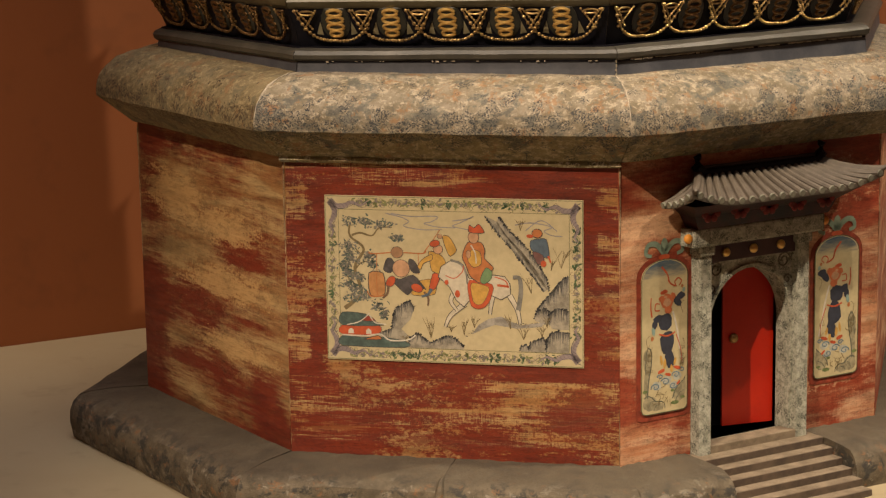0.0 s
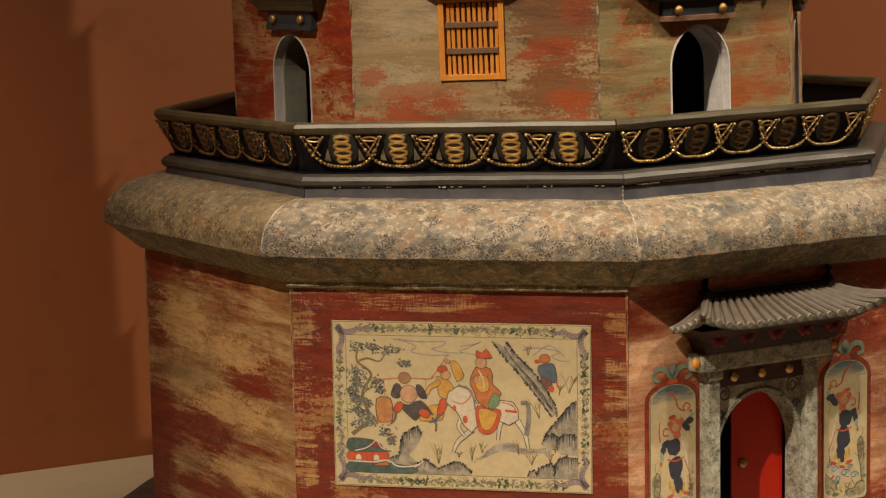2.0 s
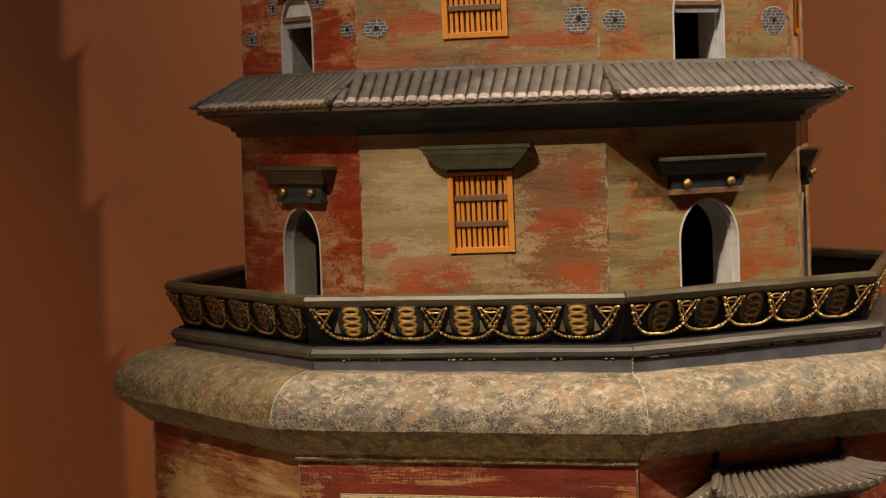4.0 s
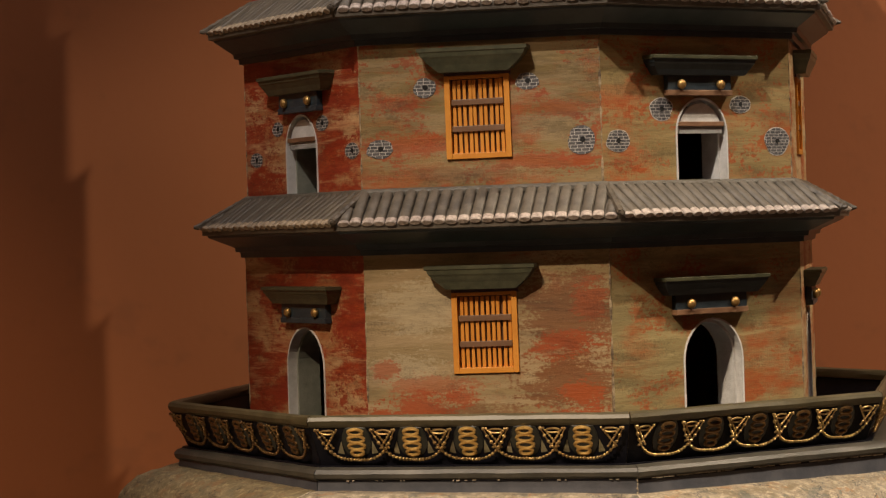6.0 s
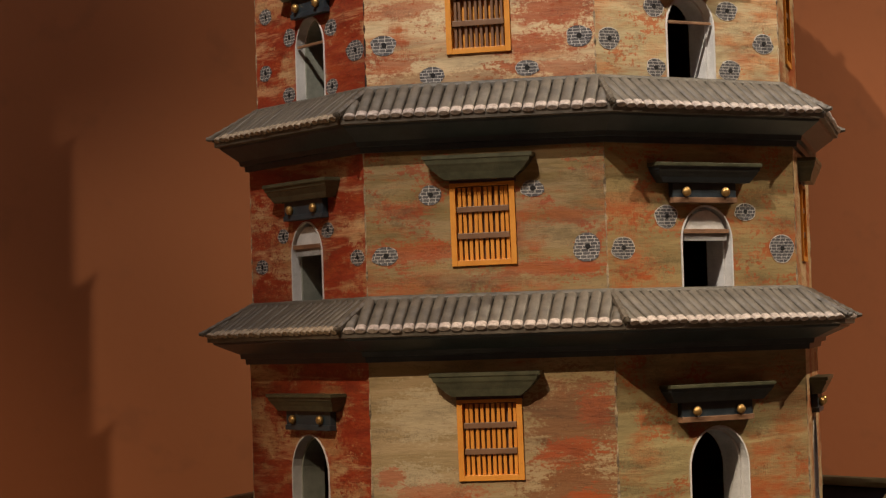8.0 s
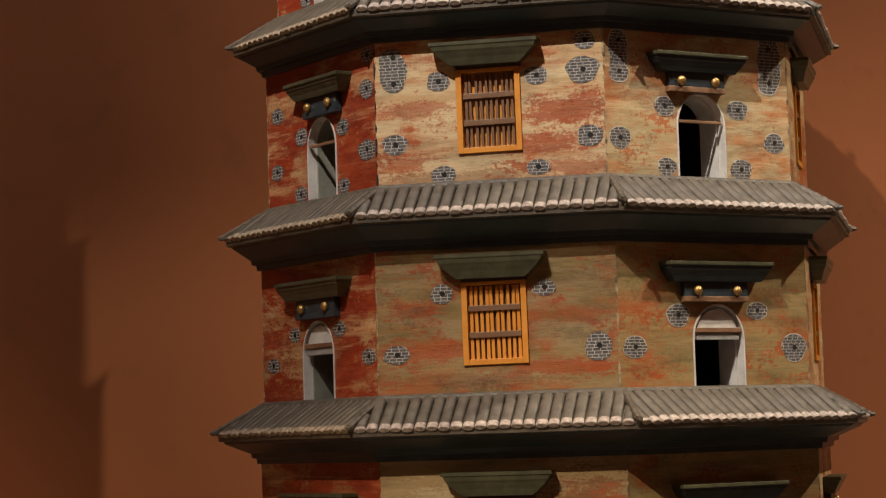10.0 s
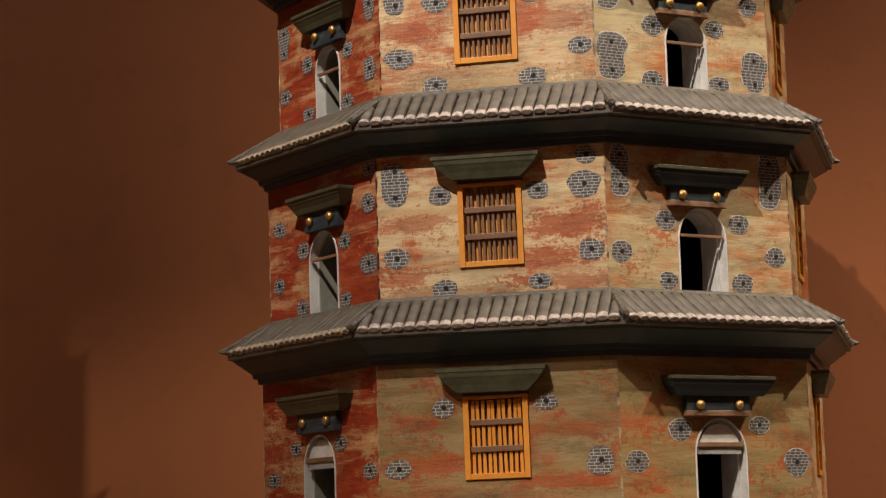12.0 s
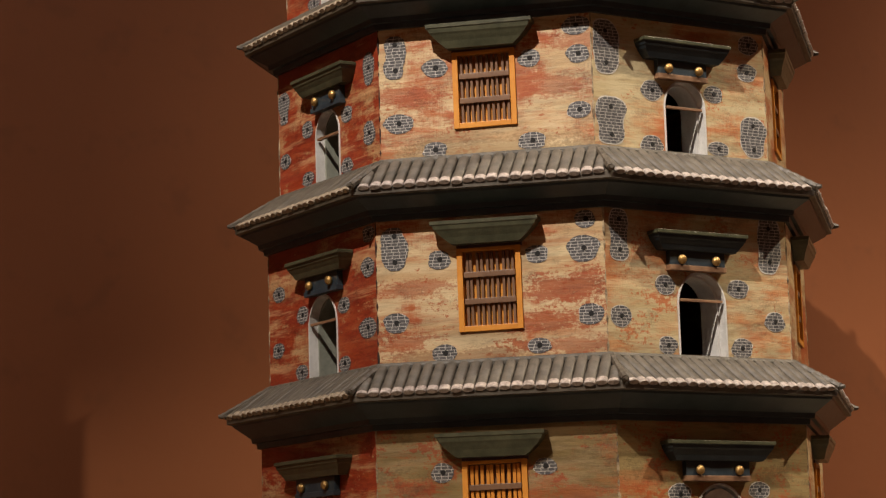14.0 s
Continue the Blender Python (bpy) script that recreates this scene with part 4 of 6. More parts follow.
    rock([(86.4, 47), (86.8, 43.6), (89.8, 41.2), (94.4, 42.4)], [(88, 49.4), (91, 49.8), (94.4, 49.6)])
    rock([(75.2, 58.4), (76, 56.4), (78, 55.8), (79, 57.4)], [(76, 58.6), (79, 58.6)])
    rock([(78.6, 58.4), (79.6, 55.0), (82, 54.0), (84.4, 52.8), (85.8, 54.6)], [(80.4, 58.6), (83, 58.6), (85.8, 58.6)])
    rock([(85.4, 58.4), (85.9, 53.4), (87.6, 51.0), (90.4, 50.2), (94.4, 50.8)], [(87.4, 58.6), (91, 58.6), (94.4, 58.6)])
    rock([(62.2, 6.6), (66.8, 12.9), (73, 20), (78.7, 27.2), (85, 35.4)], [(67.4, 9), (71, 14.5), (76, 19.5), (81, 25.5), (86.4, 34)], 0.8)
    rock([(67.5, 6.8), (73, 13.3), (77, 16.8), (82, 23), (85.8, 29.6), (87, 35)], [(66.8, 9.4), (70, 14), (75, 20), (80, 27), (84.6, 33)], 0.9)
    for k, (brush, wash) in enumerate(zip(tones, washes)):
        brush.put("painted_rock_wash", wash, pic, "stuff")
    p = Brush()
    p.poly([pp(*q) for q in ((57, 52.6), (59.6, 48.8), (63.4, 46.4), (68.4, 45.2), (72.6, 47.2), (76, 48.4), (85.1, 47.0), (84, 48.8), (74.3, 49.8), (66, 48.6), (61.4, 50.4))])
    p.put("painted_slope", flat("pale blue grey wash", (0.36, 0.335, 0.285), 0.2), pic)
    for k in range(34):
        f = k / 33
        d.spot(55 + 30 * f, 53.2 - 5.0 * math.sin(min(1, f * 2.4) * 1.5) - 0.6 * f + r.uniform(-0.4, 0.4), r.uniform(0.25, 0.6), 0.14, r.uniform(-30, 20), 0.3, 6, k)
    d.put("painted_rock_shading", INK, pic, "stuff")
    w = Brush()
    for u, v, h in ((41, 54.6, 8.5), (54, 53, 7), (58, 50, 5), (72, 50, 6), (77, 54, 6), (80, 36, 8), (91.5, 26, 9), (87.6, 27, 5), (86, 49, 5), (84, 53, 5), (76, 12, 5), (49, 52, 3), (31, 56.5, 3)):
        for _ in range(5):
            a = r.uniform(-0.9, 0.9)
            e = (u + a * h * 0.6 + r.uniform(-1, 1), v - h * r.uniform(0.7, 1))
            w.line([(u, v), (u + a * h * 0.25, v - h * 0.45), e], (0.26, 0.1))
            w.line([(u + a * h * 0.25, v - h * 0.45), (u + a * h * 0.25 + r.uniform(-2, 2), v - h * 0.75)], (0.22, 0.1))
    w.put("painted_scrub", TWIG, pic, "stuff")
    shape("painted_pavilion_wall", VERM, [(6, 50.6), (20.3, 50.2), (20.3, 53.8), (6, 54.2)], 0.15)
    shape("painted_pavilion_roof", PINE, [(6, 45.6), (15.4, 46), (17, 48.4), (22.6, 50.2), (6, 50.6)])
    shape("painted_pavilion_roof", PINE, [(6, 54.7), (14, 55.2), (22, 54.8), (31.5, 56.4), (30.8, 58.6), (6, 58.6)])
    shape("painted_pavilion_gable", flat("dark vermilion pigment", (0.30, 0.05, 0.025)), [(14, 48.6), (16.3, 46.6), (19.2, 48.6)], 0.3)
    shape("painted_pavilion_gable", RUST, [(14.8, 56), (20, 54.3), (21.4, 55.8)], 0.3)
    e = Brush()
    for u in (9.5, 16.5):
        e.poly([pp(u - 1.1, 53.8), pp(u - 1.0, 52.4), pp(u, 51.6), pp(u + 1.0, 52.4), pp(u + 1.1, 53.8)])
    e.line([(6, 54.4), (15, 54.6), (21, 53.8), (25, 56), (32, 55.6), (35, 53.6)], 0.55).line([(8, 50.4), (13, 49), (17, 45.6)], 0.4).line([(17, 46.4), (19, 49.2), (23.4, 49.8)], 0.4)
    e.put("painted_pavilion_trim", WHITE, pic)


def figures():
    """The travellers and the mount of the picture as plain patches of colour."""
    DARK = flat("soft black pigment", (0.085, 0.075, 0.075), 0.2)
    pole = Brush().line([(17, 21.8), (19, 22.4), (28, 21.6), (38, 21.8), (39.5, 20.6)], 0.45)
    pole.line([(20.2, 22), (20.2, 29)], 0.25).line([(36.5, 22), (36.5, 30)], 0.25).line([(38.5, 21.6), (42, 17), (45, 12.5)], 0.35)
    pole.put("painted_pole", RUST, pic)
    shape("painted_chest", flat("orange chest pigment", (0.46, 0.22, 0.08)), [(17, 30), (22.6, 29.8), (23.2, 38), (17.6, 38.6)], 0.35)
    Brush().line([(16.2, 37), (18, 39), (23, 38.6)], 0.5).line([(20, 30), (20.2, 38.4)], 0.3).put("painted_chest_band", RUST, pic)
    shape("painted_chest", OCHRE, [(34, 33.5), (42.5, 31.5), (42.8, 37.4), (34.2, 38)], 0.2)
    shape("painted_dark_robe", DARK, [(26, 24), (27.6, 27), (25.6, 29.6), (22.8, 28.6), (24, 24.4)])
    shape("painted_dark_robe", DARK, [(33, 24), (35.2, 25), (37, 29), (34.6, 29.4), (32.6, 27)])
    shape("painted_pale_patch", FLESH, oval(29.7, 27.8, 3.4, 3.4))
    shape("painted_pale_patch", flat("brown flesh pigment", (0.34, 0.19, 0.10)), oval(28.2, 21.6, 2.4, 2.2))
    shape("painted_dark_robe", DARK, [(25.4, 31), (29.5, 32), (34.5, 30.2), (39.4, 35.8), (35.8, 34.2), (32.4, 38), (29.4, 36), (26.5, 33)])
    shape("painted_red_cloth", VERM, oval(25.6, 33, 1.6, 2.4, 35))
    shape("painted_red_cloth", VERM, oval(35.8, 35.2, 2.4, 1.6, 20))
    Brush().line([(24.6, 34.6), (24.2, 37.6), (22.4, 39.6)], (1.1, 0.7)).line([(38.6, 36.6), (40.2, 39), (40, 42)], (1.0, 0.7)).put("painted_boot", flat("umber pigment", (0.16, 0.10, 0.06)), pic)
    shape("painted_yellow_coat", OCHRE, [(40.6, 20.8), (45, 22), (47.2, 25), (45.4, 29.4), (41.8, 28.4), (41, 25)])
    shape("painted_yellow_coat", OCHRE, [(46, 15), (48.6, 15), (51.4, 20), (49, 22.6), (47.4, 20)])
    shape("painted_yellow_coat", OCHRE, [(41.6, 22), (42, 24), (38.6, 25.6), (37.4, 28), (36.2, 26.8), (38, 24)])
    shape("painted_pale_patch", FLESH, oval(44.2, 20, 1.9, 1.8)), shape("painted_red_cap", VERM, oval(43, 17.8, 2.0, 1.3, -15))
    shape("painted_pale_patch", FLESH, oval(45, 15, 1.0, 0.9), 0.15)
    shape("painted_red_cloth", VERM, [(42, 29.6), (45, 30), (43.2, 35), (40.6, 36)])
    Brush().line([(41.6, 35.4), (40, 37.6), (37.6, 38.4)], (1.3, 0.8)).put("painted_boot", BLUE, pic)
    MOUNT = flat("greyish white pigment", (0.56, 0.50, 0.38), 0.1)
    for pts, wd in ((((71.7, 37), (74.6, 42.4), (75.7, 47.8)), (1.9, 0.8)), (((65.4, 37), (64.6, 40.5), (64.1, 44.6)), (1.6, 0.9)), (((54.6, 40.6), (48.9, 45.4), (46.7, 50)), (2.0, 0.8)), (((50, 37), (49, 40), (51.4, 43.6)), (1.6, 0.8))):
        Brush().line(pts, tuple(w + 0.5 for w in wd)).put("painted_outline", HAIR, pic), Brush().line(pts, wd).put("painted_pale_mount", MOUNT, pic)
    shape("painted_pale_mount", MOUNT, [(48.9, 24.3), (52, 24.3), (54, 25.7), (56.2, 31), (61, 30), (65.6, 29.3), (70, 29.8), (71.9, 32.5), (72.1, 36.6), (68.5, 38.8), (64.1, 37), (56.2, 39.5), (54, 42), (51.1, 39.5), (48.6, 34.5), (44.2, 30.6), (45.3, 26.6)], 0.3)
    Brush().line([(73, 30), (75.6, 30.5), (76, 36), (75, 42.6)], (1.5, 1.9)).put("painted_tail", INK2, pic)
    Brush().line([(49, 24), (53, 25.4), (55, 29), (55.4, 33)], (1.0, 0.6)).put("painted_mane", INK2, pic)
    shape("painted_saddle_cloth", VERM, [(56.2, 31.5), (65.2, 33), (64.4, 38.6), (62.4, 41.6), (59.8, 42.6), (57, 41.6), (55.8, 37)], 0.15)
    shape("painted_saddle_cloth", OCHRE, [(57.2, 32.6), (63.6, 34), (63, 37.6), (61.4, 40.2), (59.6, 41), (57.8, 40), (57, 36.6)], 0.15)
    Brush().line([(66, 30), (70, 31.4), (71.4, 34)], 0.4).line([(47, 30), (50.5, 31), (53.5, 28.5), (54, 26)], 0.35).line([(67, 33.2), (71.4, 33.6)], 0.9).put("painted_harness", VERM, pic)
    Brush().spot(51.6, 37, 1.0, 1.5).spot(47.4, 32.6, 0.8, 1.0).put("painted_tassel", VERM, pic)
    shape("painted_orange_robe", RUST, [(55.8, 17), (61, 17), (62.4, 20), (62.2, 23), (65.6, 26.4), (64, 28.6), (60.8, 32.6), (56.6, 30), (54.9, 25.7), (53.6, 22.6)], 0.3)
    shape("painted_orange_sash", OCHRE, [(57, 20), (60.4, 20.5), (61, 25), (58, 26.6), (55.8, 24)], 0.2)
    shape("painted_pale_patch", FLESH, oval(58, 15, 2.1, 2.3)), shape("painted_red_cap", VERM, [(56.5, 10.3), (58.3, 11.4), (60.1, 9.9), (62.3, 13), (59, 13.4), (56.2, 12.9)])
    shape("painted_pale_patch", FLESH, oval(56, 21.6, 0.9, 1.6), 0.15), Brush().line([(57, 18), (58.6, 21), (59, 25)], 0.5).put("painted_collar", WHITE, pic)
    shape("painted_green_sash", flat("jade pigment", (0.16, 0.26, 0.12)), [(62.6, 26.6), (65, 28), (64.6, 31), (62, 32.8), (60.4, 31.4)], 0.2)
    shape("painted_blue_coat", BLUE, [(79.9, 15.8), (83, 15), (86, 15.2), (87, 21.6), (85.4, 22), (83, 21.6), (80, 18.8)])
    shape("painted_brown_cloth", flat("plum pigment", (0.17, 0.08, 0.07)), [(80.6, 20), (84.4, 21), (85, 24), (82.6, 24.6)], 0.2)
    shape("painted_pale_patch", RUST, oval(82.4, 12.9, 2.0, 1.7)), Brush().spot(84.8, 24.4, 1.1, 1.2).spot(79.6, 14, 1.3, 0.7).put("painted_red_cloth", VERM, pic)
    Brush().line([(86.6, 21.4), (87.6, 24)], (0.8, 0.5)).put("painted_boot", VERM, pic)


vines()
landscape()
figures()


# pale mitre seams of the cornice and flaked paint along the moulding's joint
for k, side in ((0, -1), (0, 1)):
    bm = bmesh.new()
    r = random.Random(k + 7 * side)
    tube(bm, [(side * (R - 0.0002) * S, -(R - 0.0002) * C + r.uniform(-0.0003, 0.0003), z) for R, z in CORN_P[2:-1]], [0.0006 * r.uniform(0.3, 1.3) for _ in CORN_P[2:-1]], 6)
    part("mitre_seam", bm, M_SEAM_PALE, pagoda, "pale filler in the mitre of the cornice", face_frame(k), True)
for k in (0, 1):
    bm = bmesh.new()
    r = random.Random(k + 90)
    for _ in range(95 if k == 1 else 16):
        x, l = r.uniform(-0.092, 0.088), r.uniform(0.0004, 0.0042 if k == 1 else 0.0022)
        box(bm, x, x + l, -0.2498 * C - 0.0003, -0.2492 * C, 0.2386 - r.uniform(0, 0.0005), 0.2390)
    tagged(part("flaked_paint", bm, M_SEAM_PALE, pagoda, "pale flakes along a joint", face_frame(k, 0, -0.25, OFF_BEAD)), kind="stuff")
    part("joint_gap", new_box(-0.0945, 0.0945, -0.2496 * C, -0.2490 * C, 0.2378 if k == 1 else 0.2384, 0.2389), M_BLACK, pagoda, "black gap of an open joint", face_frame(k, 0, -0.25, OFF_BEAD))
bm = bmesh.new()
r = random.Random(77)
tube(bm, [(0.2497 * S + r.uniform(-0.0004, 0.0004), -0.2497 * C - 0.0002, 0.2282 + 0.0106 * j / 8) for j in range(9)], [0.0004 * r.uniform(0.4, 1.6) for _ in range(9)], 6)
part("cracked_joint", bm, M_SEAM_PALE, pagoda, "pale chipped corner joint of the board", face_frame(0, 0, -0.25, OFF_BEAD), True)

bm = bmesh.new()
r = random.Random(41)
tube(bm, [(0.0016 + r.uniform(-0.0004, 0.0004), -(R + 0.0006) * C, z + 0.0004) for R, z in FOOT_P[1:7]], [0.0016, 0.0022, 0.0026, 0.0024, 0.0019, 0.0010], 7)
part("foot_seam", bm, M_FOOT, pagoda, "rough raised joint of the foot moulding", face_frame(0), True)

# ---------------------------------------------------------------- doorway of the base
DF = face_frame(1, BAP)
for k in (-2, -1, 0, 1):
    a = radians(PHI - 90 + 45 * k + 22.5)
    r = random.Random(k + 300)
    bm = bmesh.new()
    tube(bm, [Vector((math.cos(a), math.sin(a), 0)) * (0.2610 + 0.0014 * j / 24) + Vector((r.uniform(-0.0002, 0.0002), r.uniform(-0.0002, 0.0002), 0.178 * j / 24)) for j in range(25)], 0.00035, 6)
    part("corner_strip", bm, M_SEAM, pagoda, "thin chipped corner strip", LEAN @ Matrix.Translation((0, 0, FOOT)))


def door_leaf():
    bm = new_box(-0.0345, 0.0, 0, 0.002, 0, 0.1035, 0.0003)
    return bm


def guardian_panel(cx, w, z0, z1, flip):
    """An arched ivory panel with a plain robed figure on clouds under a leafy crest."""
    def rounded(hw, foot, top, r):
        mid = arch_loop(0, hw, foot + r, top, 12, 0.62)
        return [(-hw + r, foot), (-hw + 0.3 * r, foot + 0.3 * r)] + mid + [(hw - 0.3 * r, foot + 0.3 * r), (hw - r, foot)]

    loop = rounded(w / 2, 0.0, z1 - z0, 0.003)
    h = z1 - z0
    bm = bmesh.new()
    vs = [bm.verts.new((x, -0.0008, z)) for x, z in loop]
    f = bm.faces.new(vs)
    g = bmesh.ops.extrude_face_region(bm, geom=[f])
    bmesh.ops.translate(bm, vec=(0, 0.0008, 0), verts=[v for v in g["geom"] if isinstance(v, bmesh.types.BMVert)])
    bmesh.ops.recalc_face_normals(bm, faces=bm.faces)
    ob = part("painted_side_panel", bm, flat("ivory side panel", (0.50, 0.425, 0.245), 0.06), pagoda, "tall arched ivory panel painted with a robed figure on clouds",
              DF @ Matrix.Translation((cx, -0.0002, z0)))
    k = w / 40
    Brush.layer = 0

    def place(u, v):
        return flip * (u - 20) * k, h - v * h / 110

    r = random.Random(11 + int(flip))
    line = Brush(place, -0.0008)
    out = [(flip * x / k + 20, (h - z) * 110 / h) for x, z in loop]
    for p, q in zip(out, out[1:] + out[:1]):
        line.line([p, q], 0.7)
    line.put("painted_edge_line", flat("dark olive line", (0.10, 0.10, 0.05)), ob)
    sky = Brush(place, -0.0008)
    arc = [(x * 0.95, h - 0.0006 - (z1 - z0 - z) * 0.97) for x, z in loop[3:-3]]
    sky.poly([(x, z) for x, z in arc])
    m = Nodes("blue sky wash", 0.6)
    tc = m.t.nodes.new("ShaderNodeTexCoord")
    sep = m.t.nodes.new("ShaderNodeSeparateXYZ")
    m.t.links.new(tc.outputs["Object"], sep.inputs[0])
    f = m.step(m.math("ADD", sep.outputs[2], m.math("MULTIPLY", m.noise((90, 90, 500), 4), 0.014)), h - 0.008, h + 0.006)
    sky.put("painted_sky", m.done(m.mix(f, (0.50, 0.425, 0.245), (0.045, 0.085, 0.125))), ob)

    def paint(name, mat, spots, strokes):
        for i, (u, v, ru, rv, t) in enumerate(spots):
            Brush(place, -0.0008).spot(u, v, ru, rv, t, 0.12, 14, i).put(name, mat, ob)
        for pts, wd in strokes:
            Brush(place, -0.0008).line(pts, wd).put(name, mat, ob)

    paint("painted_hill", flat("olive grey hill wash", (0.36, 0.32, 0.20), 0.2), ((5, 72, 3.6, 10, 6), (4, 88, 2.2, 9, 0), (7, 102, 6, 5, 8), (14, 105, 6, 3, 0), (33, 97, 5.4, 6.5, -12), (37, 93, 1.8, 6, 0)), ())
    paint("painted_hill_edge", flat("grey green wash", (0.15, 0.15, 0.11), 0.2), (),
         ((((3, 80), (4, 66), (6, 62), (8.6, 66), (8, 76), (6, 86), (5, 98)), (0.6, 1.2)), (((2, 98), (5, 96.4), (9, 98), (12, 101), (17, 101.6), (20, 104), (20.4, 107)), (0.9, 0.7)),
          (((27, 101), (29, 96), (32, 92), (36, 89), (38.4, 86)), (1.0, 0.7)), (((30, 102), (33, 98), (37, 96)), (0.7, 0.4)), (((6, 105), (8, 101), (11, 101)), (0.6, 0.3)), (((11, 107), (13, 104), (16, 104)), (0.6, 0.3))))
    paint("painted_branch", TWIG, (), ((((12, 98), (15, 92), (14, 88), (17, 84)), (0.6, 0.3)), (((15, 92), (20, 91), (22, 88)), (0.5, 0.2)), (((13, 96), (19, 97), (22, 95)), (0.4, 0.2)), (((5, 62), (4, 56), (7, 53)), (0.5, 0.2)), (((36, 40), (34, 34), (37, 31)), (0.5, 0.3))))
    paint("painted_shrub", LEAF, ((3, 93, 2.4, 1.2, 0), (29, 104, 3.6, 1.4, 0), (27, 95, 1.8, 1.0, 0), (36, 101, 2, 1.0, 0)), ())
    paint("painted_cloud", flat("pale cloud pigment", (0.44, 0.45, 0.38)), ((13, 90, 4.4, 3.0, -12), (22, 87, 4.2, 3.0, 0), (31, 85, 3.8, 2.8, 8), (28, 91, 3.8, 2.2, 6)), ())
    paint("painted_cloud_curl", flat("cloud blue pigment", (0.13, 0.20, 0.25)), (), tuple(
            (tuple((cx + rr * (1 - 0.78 * i / 9) * math.cos(0.85 * i + ph), cy + 0.68 * rr * (1 - 0.78 * i / 9) * math.sin(0.85 * i + ph)) for i in range(10)), (0.95, 0.6))
            for cx, cy, rr, ph in ((12, 91, 4.2, 2.8), (20.5, 88, 4.2, 3.4), (30, 84, 3.8, 3.0), (27.5, 91.4, 3.6, 0.2), (35, 81, 2.6, 3.0), (16, 84, 2.8, 3.2))))
    paint("painted_ribbon", WHITE, (), ((((27, 38), (31, 52), (33, 64), (36, 77)), (1.3, 1.7)), (((24, 40), (25, 50), (24, 60)), (0.5, 0.7))))
    paint("painted_robe", flat("indigo pigment", (0.035, 0.04, 0.06)), ((20.5, 45, 6.0, 6.2, 0), (22, 60, 6.2, 9, 4), (24.5, 72, 4.0, 7, 12), (13.5, 42, 4.2, 2.6, 30), (31, 31, 4.6, 2.6, -50), (34, 27.5, 3.8, 2.6, 10), (11, 46, 2.4, 3.0, 0)), ())
    paint("painted_gilt_skirt", OCHRE, ((17, 72, 1.2, 3.8, 8), (20, 75, 1.3, 3.4, -6), (29, 74, 1.0, 3.0, -15), (26, 79, 1.2, 2.8, 0)), ())
    paint("painted_red_trim", VERM, ((17, 80, 3.2, 1.3, 18), (23, 83, 2.8, 1.1, -14), (31, 79, 3.4, 1.2, -18), (32, 90, 2.2, 0.9, 40), (19, 23.5, 3.2, 1.5, 12)),
         ((((17, 5), (22, 11), (24, 17), (29, 20)), (1.4, 1.0)), (((8, 26), (7.6, 33), (8.6, 40)), (0.6, 1.3)), (((15, 53), (22, 55), (29, 53)), (1.2, 1.0)),
          (((30, 20.5), (28.5, 17), (31.5, 14.5), (34.5, 17), (32, 20)), (0.9, 0.7)), (((15.5, 36), (11.5, 35.5), (12, 31), (15.5, 31.5)), (0.9, 0.7)),
          (((30, 55), (34, 66), (35, 76)), (0.7, 0.5))))
    paint("painted_orange_patch", flat("orange hair pigment", (0.50, 0.14, 0.05)), ((22, 30, 5.4, 5.4, 0), (17, 28, 2.4, 2.2, 0), (27, 27, 2.4, 2.4, 0), (23, 36.5, 3.4, 2.6, 0)), ())
    paint("painted_pale_patch", FLESH, ((22, 31, 3.4, 3.0, 0), (20.5, 27, 1.4, 1.0, 0)), ())
    paint("painted_sleeve", TEAL, ((10, 50.5, 1.5, 3.0, 8), (36.5, 23.5, 1.2, 1.8, -20)), ())
    paint("painted_cuff", RUST, ((9, 55.5, 1.3, 1.6, 0), (35, 20.6, 1.1, 1.1, 0)), ())
    ink = Brush(place, -0.00083)
    for _ in range(30):
        u, v = r.choice((r.uniform(3, 9), r.uniform(33, 37), r.uniform(12, 28))), r.uniform(60, 80)
        if u > 11 and u < 33:
            v = r.uniform(99, 107)
        ink.line([(u, v), (u + r.uniform(-3, 3), v + r.uniform(-4, 1)), (u + r.uniform(-4, 4), v + r.uniform(-6, -2))], (0.5, 0.2))
    ink.put("painted_ink_strokes", TWIG, ob, "stuff")
    edge = Brush(place, 0.0001)
    edge.poly([(x, z) for x, z in rounded(w / 2 + 0.0034, -0.0040, z1 - z0 + 0.0030, 0.004)])
    edge.put("painted_red_border", flat("brick red border pigment", (0.27, 0.045, 0.020), 0.2), ob)
    crest = Brush(place, 0.0)
    for a in (-1, 1):
        crest.line([(20, -4), (20 + 7 * a, -11), (20 + 14 * a, -11), (20 + 16 * a, -5), (20 + 11 * a, -3)], (4.5, 2.4))
    crest.spot(20, -9, 3.2, 6.0)
    crest.put("painted_leaf_crest", flat("verdigris pigment", (0.20, 0.27, 0.20), 0.15), ob)
    red = Brush(place, 0.0)
    red.spot(20, -1.5, 5, 2.0)
    red.put("painted_crest_foot", VERM, ob)


guardian_panel(-0.0682, 0.0338, 0.0300, 0.1222, 1)
guardian_panel(0.0656, 0.0355, 0.0330, 0.1215, -1)

